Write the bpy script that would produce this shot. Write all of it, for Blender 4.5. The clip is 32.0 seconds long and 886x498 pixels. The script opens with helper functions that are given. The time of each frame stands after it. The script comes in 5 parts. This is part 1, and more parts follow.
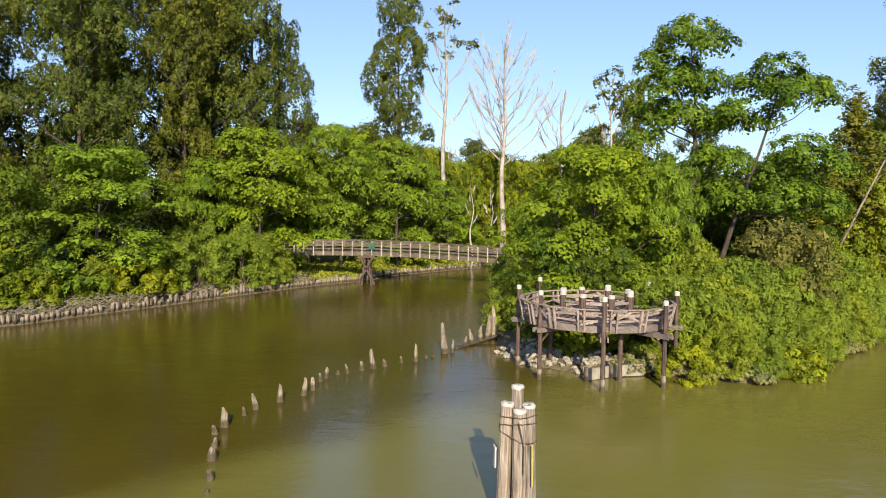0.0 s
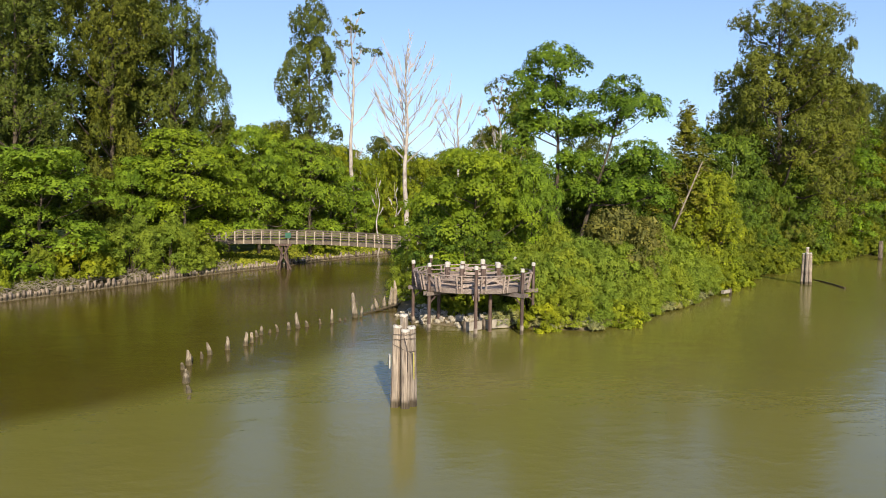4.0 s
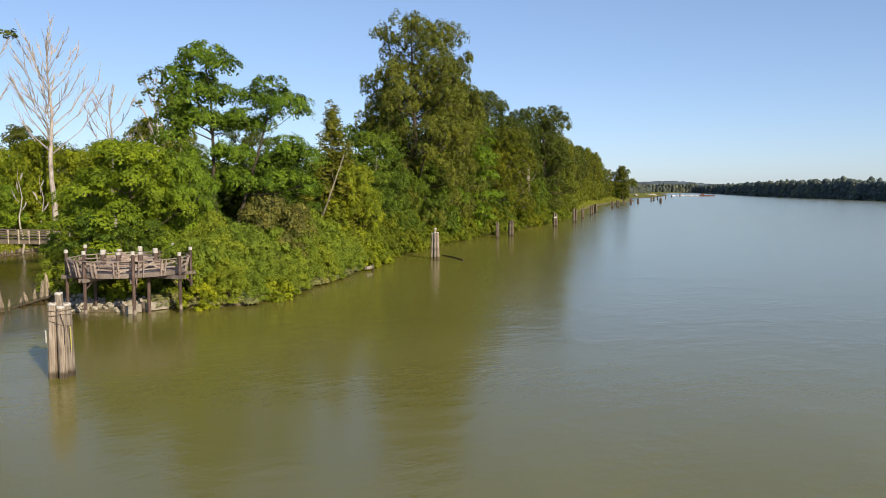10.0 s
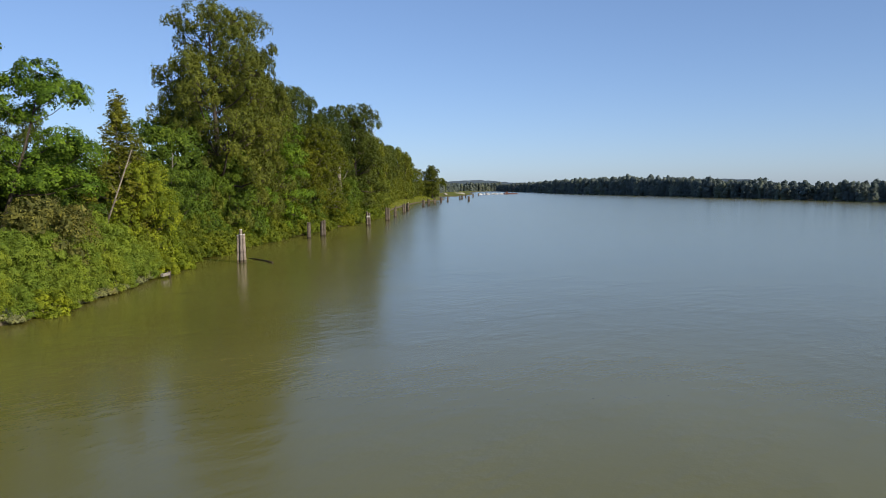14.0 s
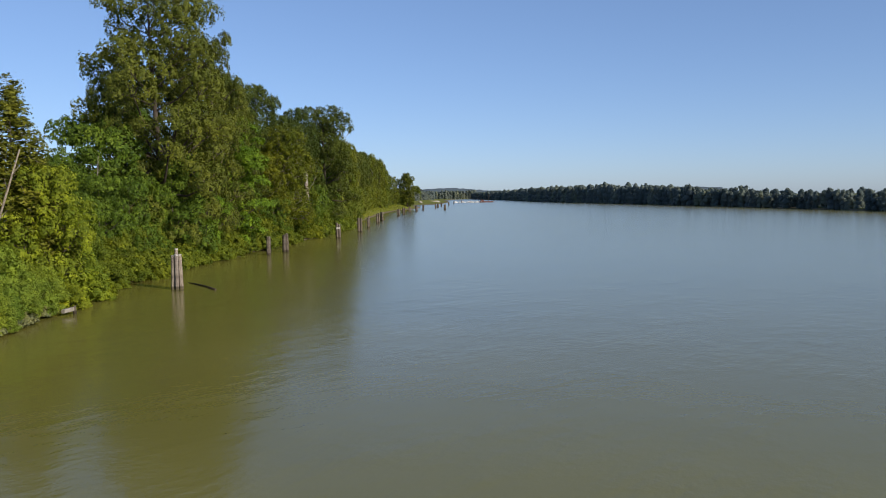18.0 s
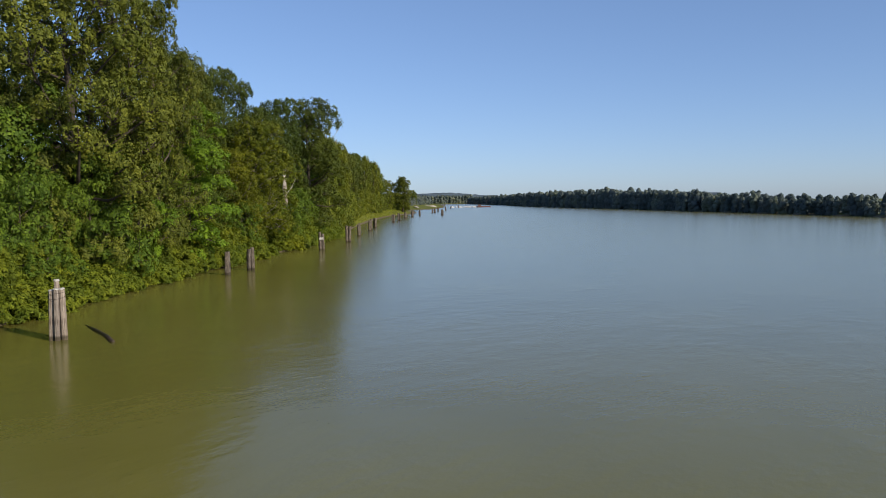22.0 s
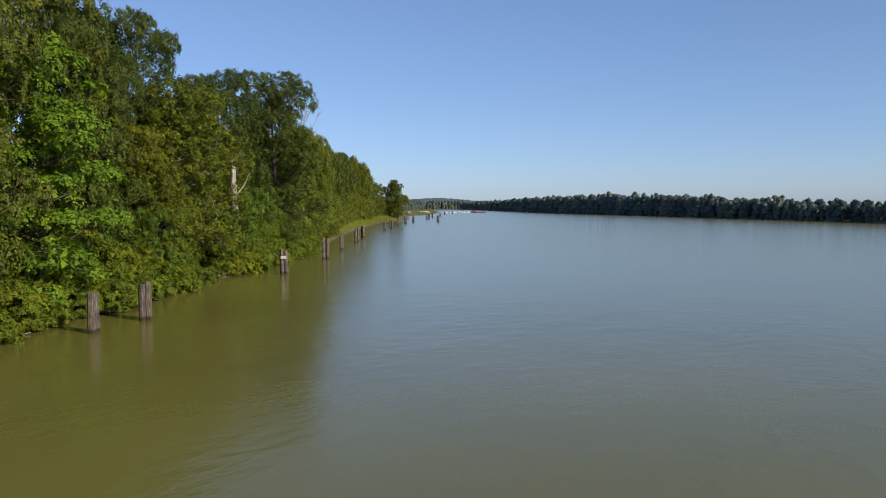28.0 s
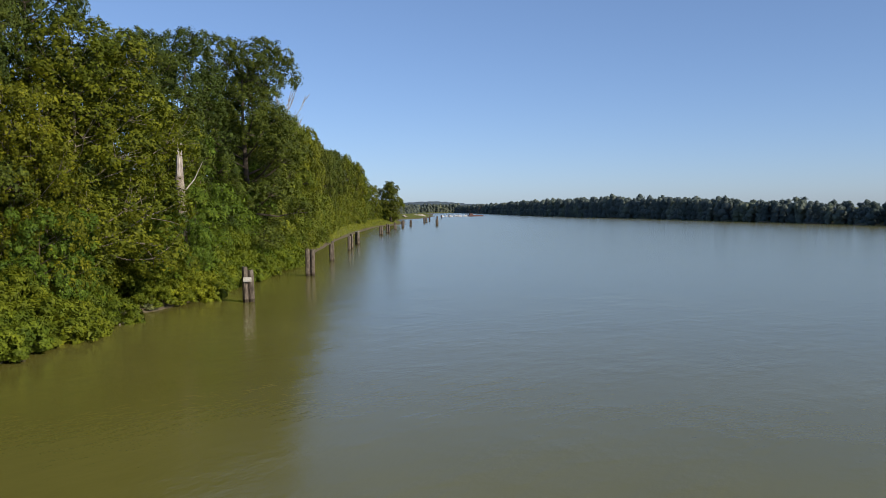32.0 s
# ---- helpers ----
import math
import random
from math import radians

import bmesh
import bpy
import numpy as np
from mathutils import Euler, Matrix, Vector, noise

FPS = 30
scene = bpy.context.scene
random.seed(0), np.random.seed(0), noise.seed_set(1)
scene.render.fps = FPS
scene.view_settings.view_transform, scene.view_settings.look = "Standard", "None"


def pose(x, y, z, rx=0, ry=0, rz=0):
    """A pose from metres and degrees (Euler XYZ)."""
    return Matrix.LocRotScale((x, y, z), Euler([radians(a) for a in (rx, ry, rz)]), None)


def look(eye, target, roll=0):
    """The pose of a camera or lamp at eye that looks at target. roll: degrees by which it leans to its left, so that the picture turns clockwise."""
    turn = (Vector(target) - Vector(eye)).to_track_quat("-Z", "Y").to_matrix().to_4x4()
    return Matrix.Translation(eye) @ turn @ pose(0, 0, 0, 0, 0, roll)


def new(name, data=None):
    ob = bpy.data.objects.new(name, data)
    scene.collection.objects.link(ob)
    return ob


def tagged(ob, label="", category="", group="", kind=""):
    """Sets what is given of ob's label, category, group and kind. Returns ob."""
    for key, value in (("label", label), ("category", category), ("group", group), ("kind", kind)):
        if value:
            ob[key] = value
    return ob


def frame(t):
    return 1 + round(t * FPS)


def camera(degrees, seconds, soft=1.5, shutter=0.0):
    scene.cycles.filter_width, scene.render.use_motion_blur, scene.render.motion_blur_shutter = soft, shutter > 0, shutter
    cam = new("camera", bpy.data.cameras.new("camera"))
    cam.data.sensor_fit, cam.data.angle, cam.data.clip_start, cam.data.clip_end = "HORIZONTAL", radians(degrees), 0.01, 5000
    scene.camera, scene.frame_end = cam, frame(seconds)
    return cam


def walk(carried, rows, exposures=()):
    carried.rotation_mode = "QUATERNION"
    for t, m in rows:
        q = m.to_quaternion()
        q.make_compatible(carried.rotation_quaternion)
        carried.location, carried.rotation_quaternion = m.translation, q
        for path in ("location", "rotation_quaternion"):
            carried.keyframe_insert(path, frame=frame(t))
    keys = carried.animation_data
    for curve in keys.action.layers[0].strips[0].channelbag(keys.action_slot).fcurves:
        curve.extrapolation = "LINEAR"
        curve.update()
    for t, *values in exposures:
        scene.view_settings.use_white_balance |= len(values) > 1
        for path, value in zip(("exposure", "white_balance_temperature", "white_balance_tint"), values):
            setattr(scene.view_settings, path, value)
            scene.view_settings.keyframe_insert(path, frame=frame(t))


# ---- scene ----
cam = camera(61.68, 32.0, soft=0.9)
PATH = [
    (0.0, -0.759, -0.760, 9.496, -1.03, -3.89, -0.88),
    (0.5, -0.763, -2.490, 9.506, -1.17, -3.96, -0.85),
    (1.0, -0.750, -4.125, 9.514, -1.73, -4.01, -0.83),
    (1.5, -0.785, -5.651, 9.520, -2.45, -4.05, -0.80),
    (2.0, -0.815, -7.055, 9.523, -3.08, -4.07, -0.80),
    (2.5, -0.855, -8.403, 9.537, -3.84, -4.11, -0.78),
    (3.0, -0.905, -9.682, 9.536, -5.09, -4.17, -0.77),
    (3.5, -0.979, -10.905, 9.506, -6.52, -4.21, -0.73),
    (5.5, -1.247, -15.155, 9.292, -13.40, -4.41, -0.50),
    (6.0, -1.307, -15.999, 9.201, -15.30, -4.44, -0.47),
    (6.5, -1.389, -16.711, 9.161, -17.34, -4.48, -0.43),
    (7.0, -1.480, -17.290, 9.132, -19.54, -4.51, -0.38),
    (7.5, -1.544, -17.841, 9.101, -21.77, -4.52, -0.33),
    (8.0, -1.592, -18.274, 9.056, -23.95, -4.53, -0.29),
    (8.5, -1.663, -18.614, 9.036, -26.16, -4.54, -0.22),
    (9.0, -1.745, -18.874, 9.079, -28.46, -4.56, -0.17),
    (9.5, -1.776, -19.173, 9.095, -30.68, -4.56, -0.10),
    (10.0, -1.830, -19.392, 9.058, -32.90, -4.57, -0.02),
    (10.5, -1.886, -19.662, 9.084, -34.88, -4.61, 0.04),
    (11.0, -1.894, -19.593, 9.032, -36.94, -4.62, 0.16),
    (11.5, -1.785, -19.513, 8.964, -39.05, -4.63, 0.25),
    (12.0, -1.606, -19.239, 8.870, -41.18, -4.63, 0.37),
    (12.5, -1.336, -18.953, 8.788, -43.16, -4.63, 0.46),
    (13.0, -0.944, -18.460, 8.665, -44.74, -4.62, 0.57),
    (13.5, -0.405, -17.788, 8.620, -46.11, -4.61, 0.63),
    (14.0, 0.265, -17.067, 8.677, -47.28, -4.61, 0.67),
    (14.5, 1.109, -16.166, 8.773, -48.15, -4.58, 0.66),
    (16.5, 6.252, -10.881, 8.911, -49.17, -4.33, 0.67),
    (17.0, 7.867, -9.240, 8.963, -49.21, -4.25, 0.66),
    (17.5, 9.584, -7.667, 9.013, -49.22, -4.17, 0.65),
    (18.0, 11.450, -5.862, 8.933, -49.25, -4.03, 0.69),
    (18.5, 13.461, -3.942, 8.995, -49.27, -3.95, 0.64),
    (19.0, 15.580, -1.882, 9.003, -49.31, -3.85, 0.65),
    (19.5, 17.776, 0.191, 9.024, -49.36, -3.77, 0.66),
    (20.0, 20.092, 2.340, 9.031, -49.39, -3.68, 0.65),
    (20.5, 22.475, 4.605, 9.063, -49.45, -3.65, 0.61),
    (21.0, 24.711, 6.704, 9.003, -49.48, -3.64, 0.64),
    (21.5, 27.027, 8.881, 9.007, -49.54, -3.65, 0.63),
    (22.0, 29.251, 10.983, 9.036, -49.59, -3.68, 0.56),
    (22.5, 31.433, 12.996, 9.011, -49.62, -3.70, 0.55),
    (23.0, 33.644, 15.152, 9.038, -49.67, -3.71, 0.53),
    (23.5, 35.800, 17.142, 9.012, -49.71, -3.71, 0.53),
    (24.0, 38.011, 19.262, 8.984, -49.78, -3.64, 0.53),
    (24.5, 40.302, 21.421, 8.969, -49.83, -3.57, 0.53),
    (25.0, 42.646, 23.632, 8.991, -49.88, -3.50, 0.50),
    (25.5, 45.003, 25.844, 8.973, -49.92, -3.44, 0.49),
    (27.5, 55.545, 36.448, 8.862, -50.19, -3.27, 0.52),
    (28.0, 58.098, 39.123, 8.876, -50.26, -3.26, 0.48),
    (28.5, 60.557, 41.634, 8.798, -50.31, -3.22, 0.49),
    (29.0, 63.031, 44.213, 8.758, -50.37, -3.21, 0.49),
    (29.5, 65.480, 46.756, 8.702, -50.43, -3.17, 0.52),
    (30.0, 67.892, 49.343, 8.710, -50.49, -3.14, 0.49),
    (30.5, 70.331, 51.932, 8.691, -50.56, -3.11, 0.51),
    (31.0, 72.824, 54.577, 8.695, -50.62, -3.07, 0.50),
    (31.5, 75.332, 57.199, 8.685, -50.69, -3.04, 0.55),
    (32.0, 77.921, 59.928, 8.686, -50.76, -3.00, 0.57),
]
EXPOSURES = [(0.0, 0.68, 7400, 10), (3.0, 0.63, 7300, 10), (6.0, 0.53, 7200, 10), (9.0, 0.37, 7400, 10), (11.0, 0.27, 7500, 10), (12.5, 0.14, 7150, 10), (14.0, 0.04, 6720, 10), (32.0, 0.0, 6680, 10)]
walk(cam, [(t, pose(x, y, z, 90 + pitch, roll, yaw)) for t, x, y, z, yaw, pitch, roll in PATH], EXPOSURES)

# world, sun, exposure
SUN_EL, SUN_AZ = 25.0, 176.5          # the low sun stands behind the first view
world = bpy.data.worlds.new("sky")
scene.world = world
world.use_nodes = True
wn = world.node_tree
sky = wn.nodes.new("ShaderNodeTexSky")
sky.sky_type, sky.sun_disc = "NISHITA", False
sky.sun_elevation, sky.sun_rotation = radians(SUN_EL), radians(-SUN_AZ)
sky.altitude, sky.air_density, sky.dust_density, sky.ozone_density = 10, 0.8, 0.5, 5.5
tint = wn.nodes.new("ShaderNodeMix")
tint.data_type, tint.blend_type = "RGBA", "MULTIPLY"
tint.inputs[0].default_value, tint.inputs[7].default_value = 1.0, (0.915, 0.985, 1.165, 1)
soften = wn.nodes.new("ShaderNodeGamma")
soften.inputs[1].default_value = 0.70
wn.links.new(sky.outputs[0], soften.inputs[0])
wn.links.new(soften.outputs[0], tint.inputs[6])
wn.links.new(tint.outputs[2], wn.nodes["Background"].inputs[0])
wn.nodes["Background"].inputs[1].default_value = 0.197
sun = new("sun", bpy.data.lights.new("sun", "SUN"))
sun.data.energy, sun.data.angle, sun.data.color = 5.0, radians(0.5), (1.0, 0.91, 0.76)
saz = radians(SUN_AZ)
sun.matrix_world = look((math.sin(saz) * 80, math.cos(saz) * 80, 80 * math.tan(radians(SUN_EL))), (0, 0, 0))
scene.view_settings.exposure = 0.0


# ---------------------------------------------------------------- materials
def mat(name, rough=0.8, spec=0.3):
    m = bpy.data.materials.new(name)
    m.use_nodes = True
    b = m.node_tree.nodes["Principled BSDF"]
    b.inputs["Roughness"].default_value = rough
    b.inputs["Specular IOR Level"].default_value = spec
    return m, m.node_tree, b


def node(nt, kind, **vals):
    n = nt.nodes.new(kind)
    for k, v in vals.items():
        n.inputs[k.replace("_", " ")].default_value = v
    return n


def ramp(nt, fac, stops):
    r = nt.nodes.new("ShaderNodeValToRGB")
    el = r.color_ramp.elements
    while len(el) < len(stops):
        el.new(0.5)
    for e, (p, c) in zip(el, stops):
        e.position, e.color = p, (*c, 1)
    nt.links.new(fac, r.inputs[0])
    return r.outputs[0]


def mixc(nt, fac, a, b, mode="MIX"):
    n = nt.nodes.new("ShaderNodeMix")
    n.data_type, n.blend_type = "RGBA", mode
    for sock, v in ((n.inputs[0], fac), (n.inputs[6], a), (n.inputs[7], b)):
        if isinstance(v, (int, float)):
            sock.default_value = v
        elif isinstance(v, tuple):
            sock.default_value = (*v, 1)
        else:
            nt.links.new(v, sock)
    return n.outputs[2]


def noise_tex(nt, scale, detail=4, stretch=None, space="Object", rough=0.55):
    if space == "World":
        out = nt.nodes.new("ShaderNodeNewGeometry").outputs["Position"]
    else:
        out = nt.nodes.new("ShaderNodeTexCoord").outputs[space]
    if stretch:
        mp = nt.nodes.new("ShaderNodeMapping")
        mp.inputs["Scale"].default_value = stretch
        nt.links.new(out, mp.inputs[0])
        out = mp.outputs[0]
    n = node(nt, "ShaderNodeTexNoise", Scale=scale, Detail=detail, Roughness=rough)
    nt.links.new(out, n.inputs["Vector"])
    return n.outputs[0]


def bump(nt, b, height, strength, dist):
    n = node(nt, "ShaderNodeBump", Strength=strength, Distance=dist)
    nt.links.new(height, n.inputs["Height"])
    nt.links.new(n.outputs[0], b.inputs["Normal"])


def wpos(nt):
    return nt.nodes.new("ShaderNodeNewGeometry").outputs["Position"]


def leaf_mat(name, dark, mid, light, trans=0.3, patch=0.25, clump=1.5, soft=1.0):
    """Leaves: each leaf has its own tone, with patches of tone over the plant, and lets some light through."""
    m, nt, b = mat(name, 0.6, 0.12)
    geo = nt.nodes.new("ShaderNodeNewGeometry")
    oi = nt.nodes.new("ShaderNodeObjectInfo")
    lo, hi = (tuple(0.5 * p + 0.5 * q for p, q in zip(e, mid)) for e in (dark, light))
    c = ramp(nt, geo.outputs["Random Per Island"], [(0.0, lo), (0.5, mid), (1.0, hi)])
    n1 = noise_tex(nt, patch, 3, space="World")
    tone = ramp(nt, n1, [(0.3, (0.70, 0.78, 0.75)), (0.5, (1, 1, 1)), (0.7, (1.14, 1.10, 0.9))])
    c = mixc(nt, 1.0, c, tone, "MULTIPLY")
    n2 = noise_tex(nt, clump, 2, space="World")
    c = mixc(nt, 1.0, c, ramp(nt, n2, [(0.34, (1 - 0.50 * soft, 1 - 0.44 * soft, 1 - 0.40 * soft)), (0.5, (0.95, 0.96, 0.95)), (0.66, (1 + 0.36 * soft, 1 + 0.30 * soft, 1.02))]), "MULTIPLY")
    per = ramp(nt, oi.outputs["Random"], [(0.0, (0.85, 0.92, 0.95)), (0.5, (1, 1, 1)), (1.0, (1.14, 1.05, 0.86))])
    c = mixc(nt, 1.0, c, per, "MULTIPLY")
    nt.links.new(c, b.inputs["Base Color"])
    tr = nt.nodes.new("ShaderNodeBsdfTranslucent")
    nt.links.new(mixc(nt, 1.0, c, (1.25, 1.2, 0.55), "MULTIPLY"), tr.inputs[0])
    mx = nt.nodes.new("ShaderNodeMixShader")
    mx.inputs[0].default_value = trans
    nt.links.new(b.outputs[0], mx.inputs[1])
    nt.links.new(tr.outputs[0], mx.inputs[2])
    nt.links.new(mx.outputs[0], nt.nodes["Material Output"].inputs[0])
    return m


def wood_mat(name, a, b_, c_, grain=(5, 5, 0.35), scale=4.0, rough=0.85, rise=0.6, wet=False):
    """Weathered timber with grain along its length, stains and cracks."""
    m, nt, b = mat(name, rough, 0.2)
    g = noise_tex(nt, scale, 6, grain)
    col = ramp(nt, g, [(0.28, a), (0.5, b_), (0.72, c_)])
    st = noise_tex(nt, 1.1, 3)
    col = mixc(nt, 1.0, col, ramp(nt, st, [(0.32, (0.66, 0.62, 0.6)), (0.6, (1.05, 1.03, 1.0))]), "MULTIPLY")
    oi = nt.nodes.new("ShaderNodeObjectInfo")
    col = mixc(nt, 1.0, col, ramp(nt, oi.outputs["Random"], [(0, (0.82, 0.82, 0.84)), (1, (1.12, 1.08, 1.04))]), "MULTIPLY")
    if wet:
        # the foot that the tide keeps wet and slimy
        sep = nt.nodes.new("ShaderNodeSeparateXYZ")
        nt.links.new(wpos(nt), sep.inputs[0])
        lvl = nt.nodes.new("ShaderNodeMath")
        lvl.operation = "MULTIPLY_ADD"
        nt.links.new(st, lvl.inputs[0])
        lvl.inputs[1].default_value = -0.5
        nt.links.new(sep.outputs[2], lvl.inputs[2])
        col = mixc(nt, 1.0, col, ramp(nt, lvl.outputs[0], [(0.0, (0.34, 0.33, 0.28)), (0.16, (1, 1, 1))]), "MULTIPLY")
    nt.links.new(col, b.inputs["Base Color"])
    bump(nt, b, noise_tex(nt, scale * 2.2, 5, grain), rise, 0.03)
    return m


LEAF_COTTON = leaf_mat("cottonwood_leaves", (0.042, 0.056, 0.009), (0.080, 0.100, 0.016), (0.138, 0.156, 0.030), 0.12)
LEAF_GOLDEN = leaf_mat("golden_cottonwood_leaves", (0.066, 0.078, 0.011), (0.114, 0.129, 0.019), (0.178, 0.190, 0.034), 0.14, 0.25, 1.5, 0.7)
LEAF_DEEP = leaf_mat("deep_green_cottonwood_leaves", (0.030, 0.046, 0.009), (0.060, 0.084, 0.015), (0.108, 0.132, 0.027), 0.12)
LEAF_ROW = leaf_mat("row_tree_leaves", (0.070, 0.090, 0.010), (0.120, 0.145, 0.016), (0.185, 0.205, 0.030), 0.18, 0.15, 0.6, 0.7)
LEAF_MAPLE = leaf_mat("maple_leaves", (0.099, 0.160, 0.015), (0.156, 0.238, 0.022), (0.220, 0.306, 0.037), 0.28, 0.2, 1.1, 0.85)
LEAF_BRIGHT = leaf_mat("bright_maple_leaves", (0.112, 0.165, 0.012), (0.168, 0.237, 0.019), (0.228, 0.292, 0.031), 0.30, 0.2, 1.0, 0.85)
# deep green maple leaves; shade of shadowed crowns is put into the colour too
LEAF_MAPLE_SHADE = leaf_mat("big_maple_leaves", (0.042, 0.076, 0.011), (0.084, 0.137, 0.016), (0.151, 0.211, 0.032), 0.20)
LEAF_BIG_MAPLE = leaf_mat("tall_maple_leaves", (0.053, 0.099, 0.011), (0.109, 0.180, 0.018), (0.183, 0.260, 0.034), 0.26)
LEAF_LAYERED = leaf_mat("layered_maple_leaves", (0.060, 0.116, 0.010), (0.116, 0.200, 0.017), (0.190, 0.284, 0.031), 0.24)
LEAF_BIRCH = leaf_mat("birch_leaves", (0.058, 0.070, 0.005), (0.111, 0.128, 0.011), (0.190, 0.205, 0.022), 0.22)
LEAF_SHRUB = leaf_mat("shrub_leaves", (0.132, 0.180, 0.022), (0.198, 0.260, 0.033), (0.264, 0.328, 0.053), 0.30, 0.4, 0.9, 0.45)
LEAF_BRAMBLE = leaf_mat("bramble_leaves", (0.135, 0.172, 0.013), (0.202, 0.244, 0.020), (0.266, 0.302, 0.034), 0.32, 0.4, 1.0, 0.9)
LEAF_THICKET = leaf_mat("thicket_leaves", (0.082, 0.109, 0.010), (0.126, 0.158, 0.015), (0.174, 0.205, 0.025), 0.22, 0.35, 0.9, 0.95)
LEAF_BROWN = leaf_mat("brown_twig_leaves", (0.090, 0.088, 0.022), (0.150, 0.142, 0.036), (0.214, 0.200, 0.062), 0.2, 0.8)
LEAF_DUSTY = leaf_mat("silty_leaves", (0.125, 0.138, 0.055), (0.190, 0.198, 0.092), (0.275, 0.275, 0.160), 0.2, 0.9)
# far woods: distance haze is put into the leaf colour, paler and bluer
LEAF_FAR_HAZE = leaf_mat("far_wood_leaves", (0.096, 0.116, 0.110), (0.116, 0.138, 0.130), (0.136, 0.160, 0.146), 0.12, 0.03, 0.06, 0.6)
GRASS = leaf_mat("grass_blades", (0.120, 0.150, 0.017), (0.210, 0.240, 0.030), (0.300, 0.305, 0.062), 0.25, 0.4)

BARK = wood_mat("bark", (0.035, 0.029, 0.023), (0.075, 0.063, 0.051), (0.140, 0.120, 0.100), (4, 4, 0.5))
BARK_PALE = wood_mat("pale_bark", (0.11, 0.096, 0.078), (0.24, 0.216, 0.182), (0.42, 0.388, 0.34), (3, 3, 1.5))
SNAG_WOOD = wood_mat("bleached_dead_wood", (0.225, 0.210, 0.202), (0.385, 0.366, 0.354), (0.54, 0.52, 0.505), (4, 4, 0.4))
TWIG = wood_mat("dry_twig_wood", (0.15, 0.13, 0.105), (0.28, 0.25, 0.21), (0.40, 0.36, 0.31), (4, 4, 0.4))
PILE = wood_mat("weathered_pile", (0.090, 0.076, 0.064), (0.250, 0.218, 0.188), (0.41, 0.370, 0.325), (6, 6, 0.3), wet=True)
PILE_DARK = wood_mat("dark_pile", (0.028, 0.024, 0.020), (0.105, 0.090, 0.076), (0.300, 0.268, 0.230), (6, 6, 0.3), wet=True)
BULK = wood_mat("bank_pile_wood", (0.120, 0.100, 0.082), (0.250, 0.218, 0.182), (0.40, 0.360, 0.310), (6, 6, 0.4), wet=True)
POST_RED = wood_mat("creosoted_post", (0.040, 0.029, 0.027), (0.094, 0.068, 0.062), (0.17, 0.132, 0.118), (6, 6, 0.3))
STUMP = wood_mat("rotten_stump", (0.105, 0.088, 0.066), (0.270, 0.238, 0.188), (0.44, 0.405, 0.335), (7, 7, 0.5), rise=1.0, wet=True)
PLANK = wood_mat("silvered_plank", (0.130, 0.105, 0.098), (0.29, 0.245, 0.228), (0.45, 0.395, 0.370), (1.0, 8, 8))
PLANK_GREY = wood_mat("grey_beam", (0.085, 0.070, 0.066), (0.185, 0.160, 0.150), (0.30, 0.265, 0.250), (1.0, 8, 8))
BRIDGE = wood_mat("bridge_timber", (0.062, 0.052, 0.042), (0.122, 0.106, 0.088), (0.20, 0.178, 0.150), (0.6, 8, 8))
BRIDGE_POST = wood_mat("bridge_post_timber", (0.21, 0.19, 0.16), (0.34, 0.31, 0.265), (0.44, 0.41, 0.36), (8, 8, 0.5))


def simple(name, a, c, scale, rough=0.8, rise=0.3, dist=0.02, spec=0.3, metal=0.0):
    m, nt, b = mat(name, rough, spec)
    n = noise_tex(nt, scale, 5)
    nt.links.new(ramp(nt, n, [(0.3, a), (0.7, c)]), b.inputs["Base Color"])
    b.inputs["Metallic"].default_value = metal
    bump(nt, b, noise_tex(nt, scale * 3, 4), rise, dist)
    return m


CAP = simple("white_cap", (0.30, 0.285, 0.26), (0.52, 0.50, 0.465), 5.0)
ROCK = simple("pale_riprap", (0.20, 0.175, 0.135), (0.46, 0.42, 0.34), 2.5, 0.9, 0.8, 0.06)
CONCRETE = simple("silted_board", (0.17, 0.150, 0.125), (0.33, 0.300, 0.260), 2.0, 0.9)
CABLE = simple("rusty_cable", (0.045, 0.035, 0.03), (0.12, 0.09, 0.075), 9.0, 0.7)
YELLOW = simple("yellow_rope", (0.30, 0.27, 0.06), (0.42, 0.38, 0.12), 9.0)
GREEN_BOX = simple("green_box_paint", (0.006, 0.055, 0.036), (0.014, 0.10, 0.062), 3.0, 0.5)
RED_HULL = simple("red_hull", (0.085, 0.038, 0.034), (0.13, 0.062, 0.052), 0.4, 0.6)
WHITE_HULL = simple("white_hull", (0.36, 0.37, 0.39), (0.60, 0.60, 0.61), 0.4, 0.5)
DARK_LOG = simple("wet_log", (0.022, 0.016, 0.010), (0.06, 0.045, 0.03), 4.0, 0.5)
# forested hills with blue-grey distance haze painted into the base colour
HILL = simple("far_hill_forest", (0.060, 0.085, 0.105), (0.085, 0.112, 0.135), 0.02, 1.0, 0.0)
SAND = simple("pale_gravel", (0.36, 0.31, 0.24), (0.52, 0.47, 0.38), 0.7, 0.95)


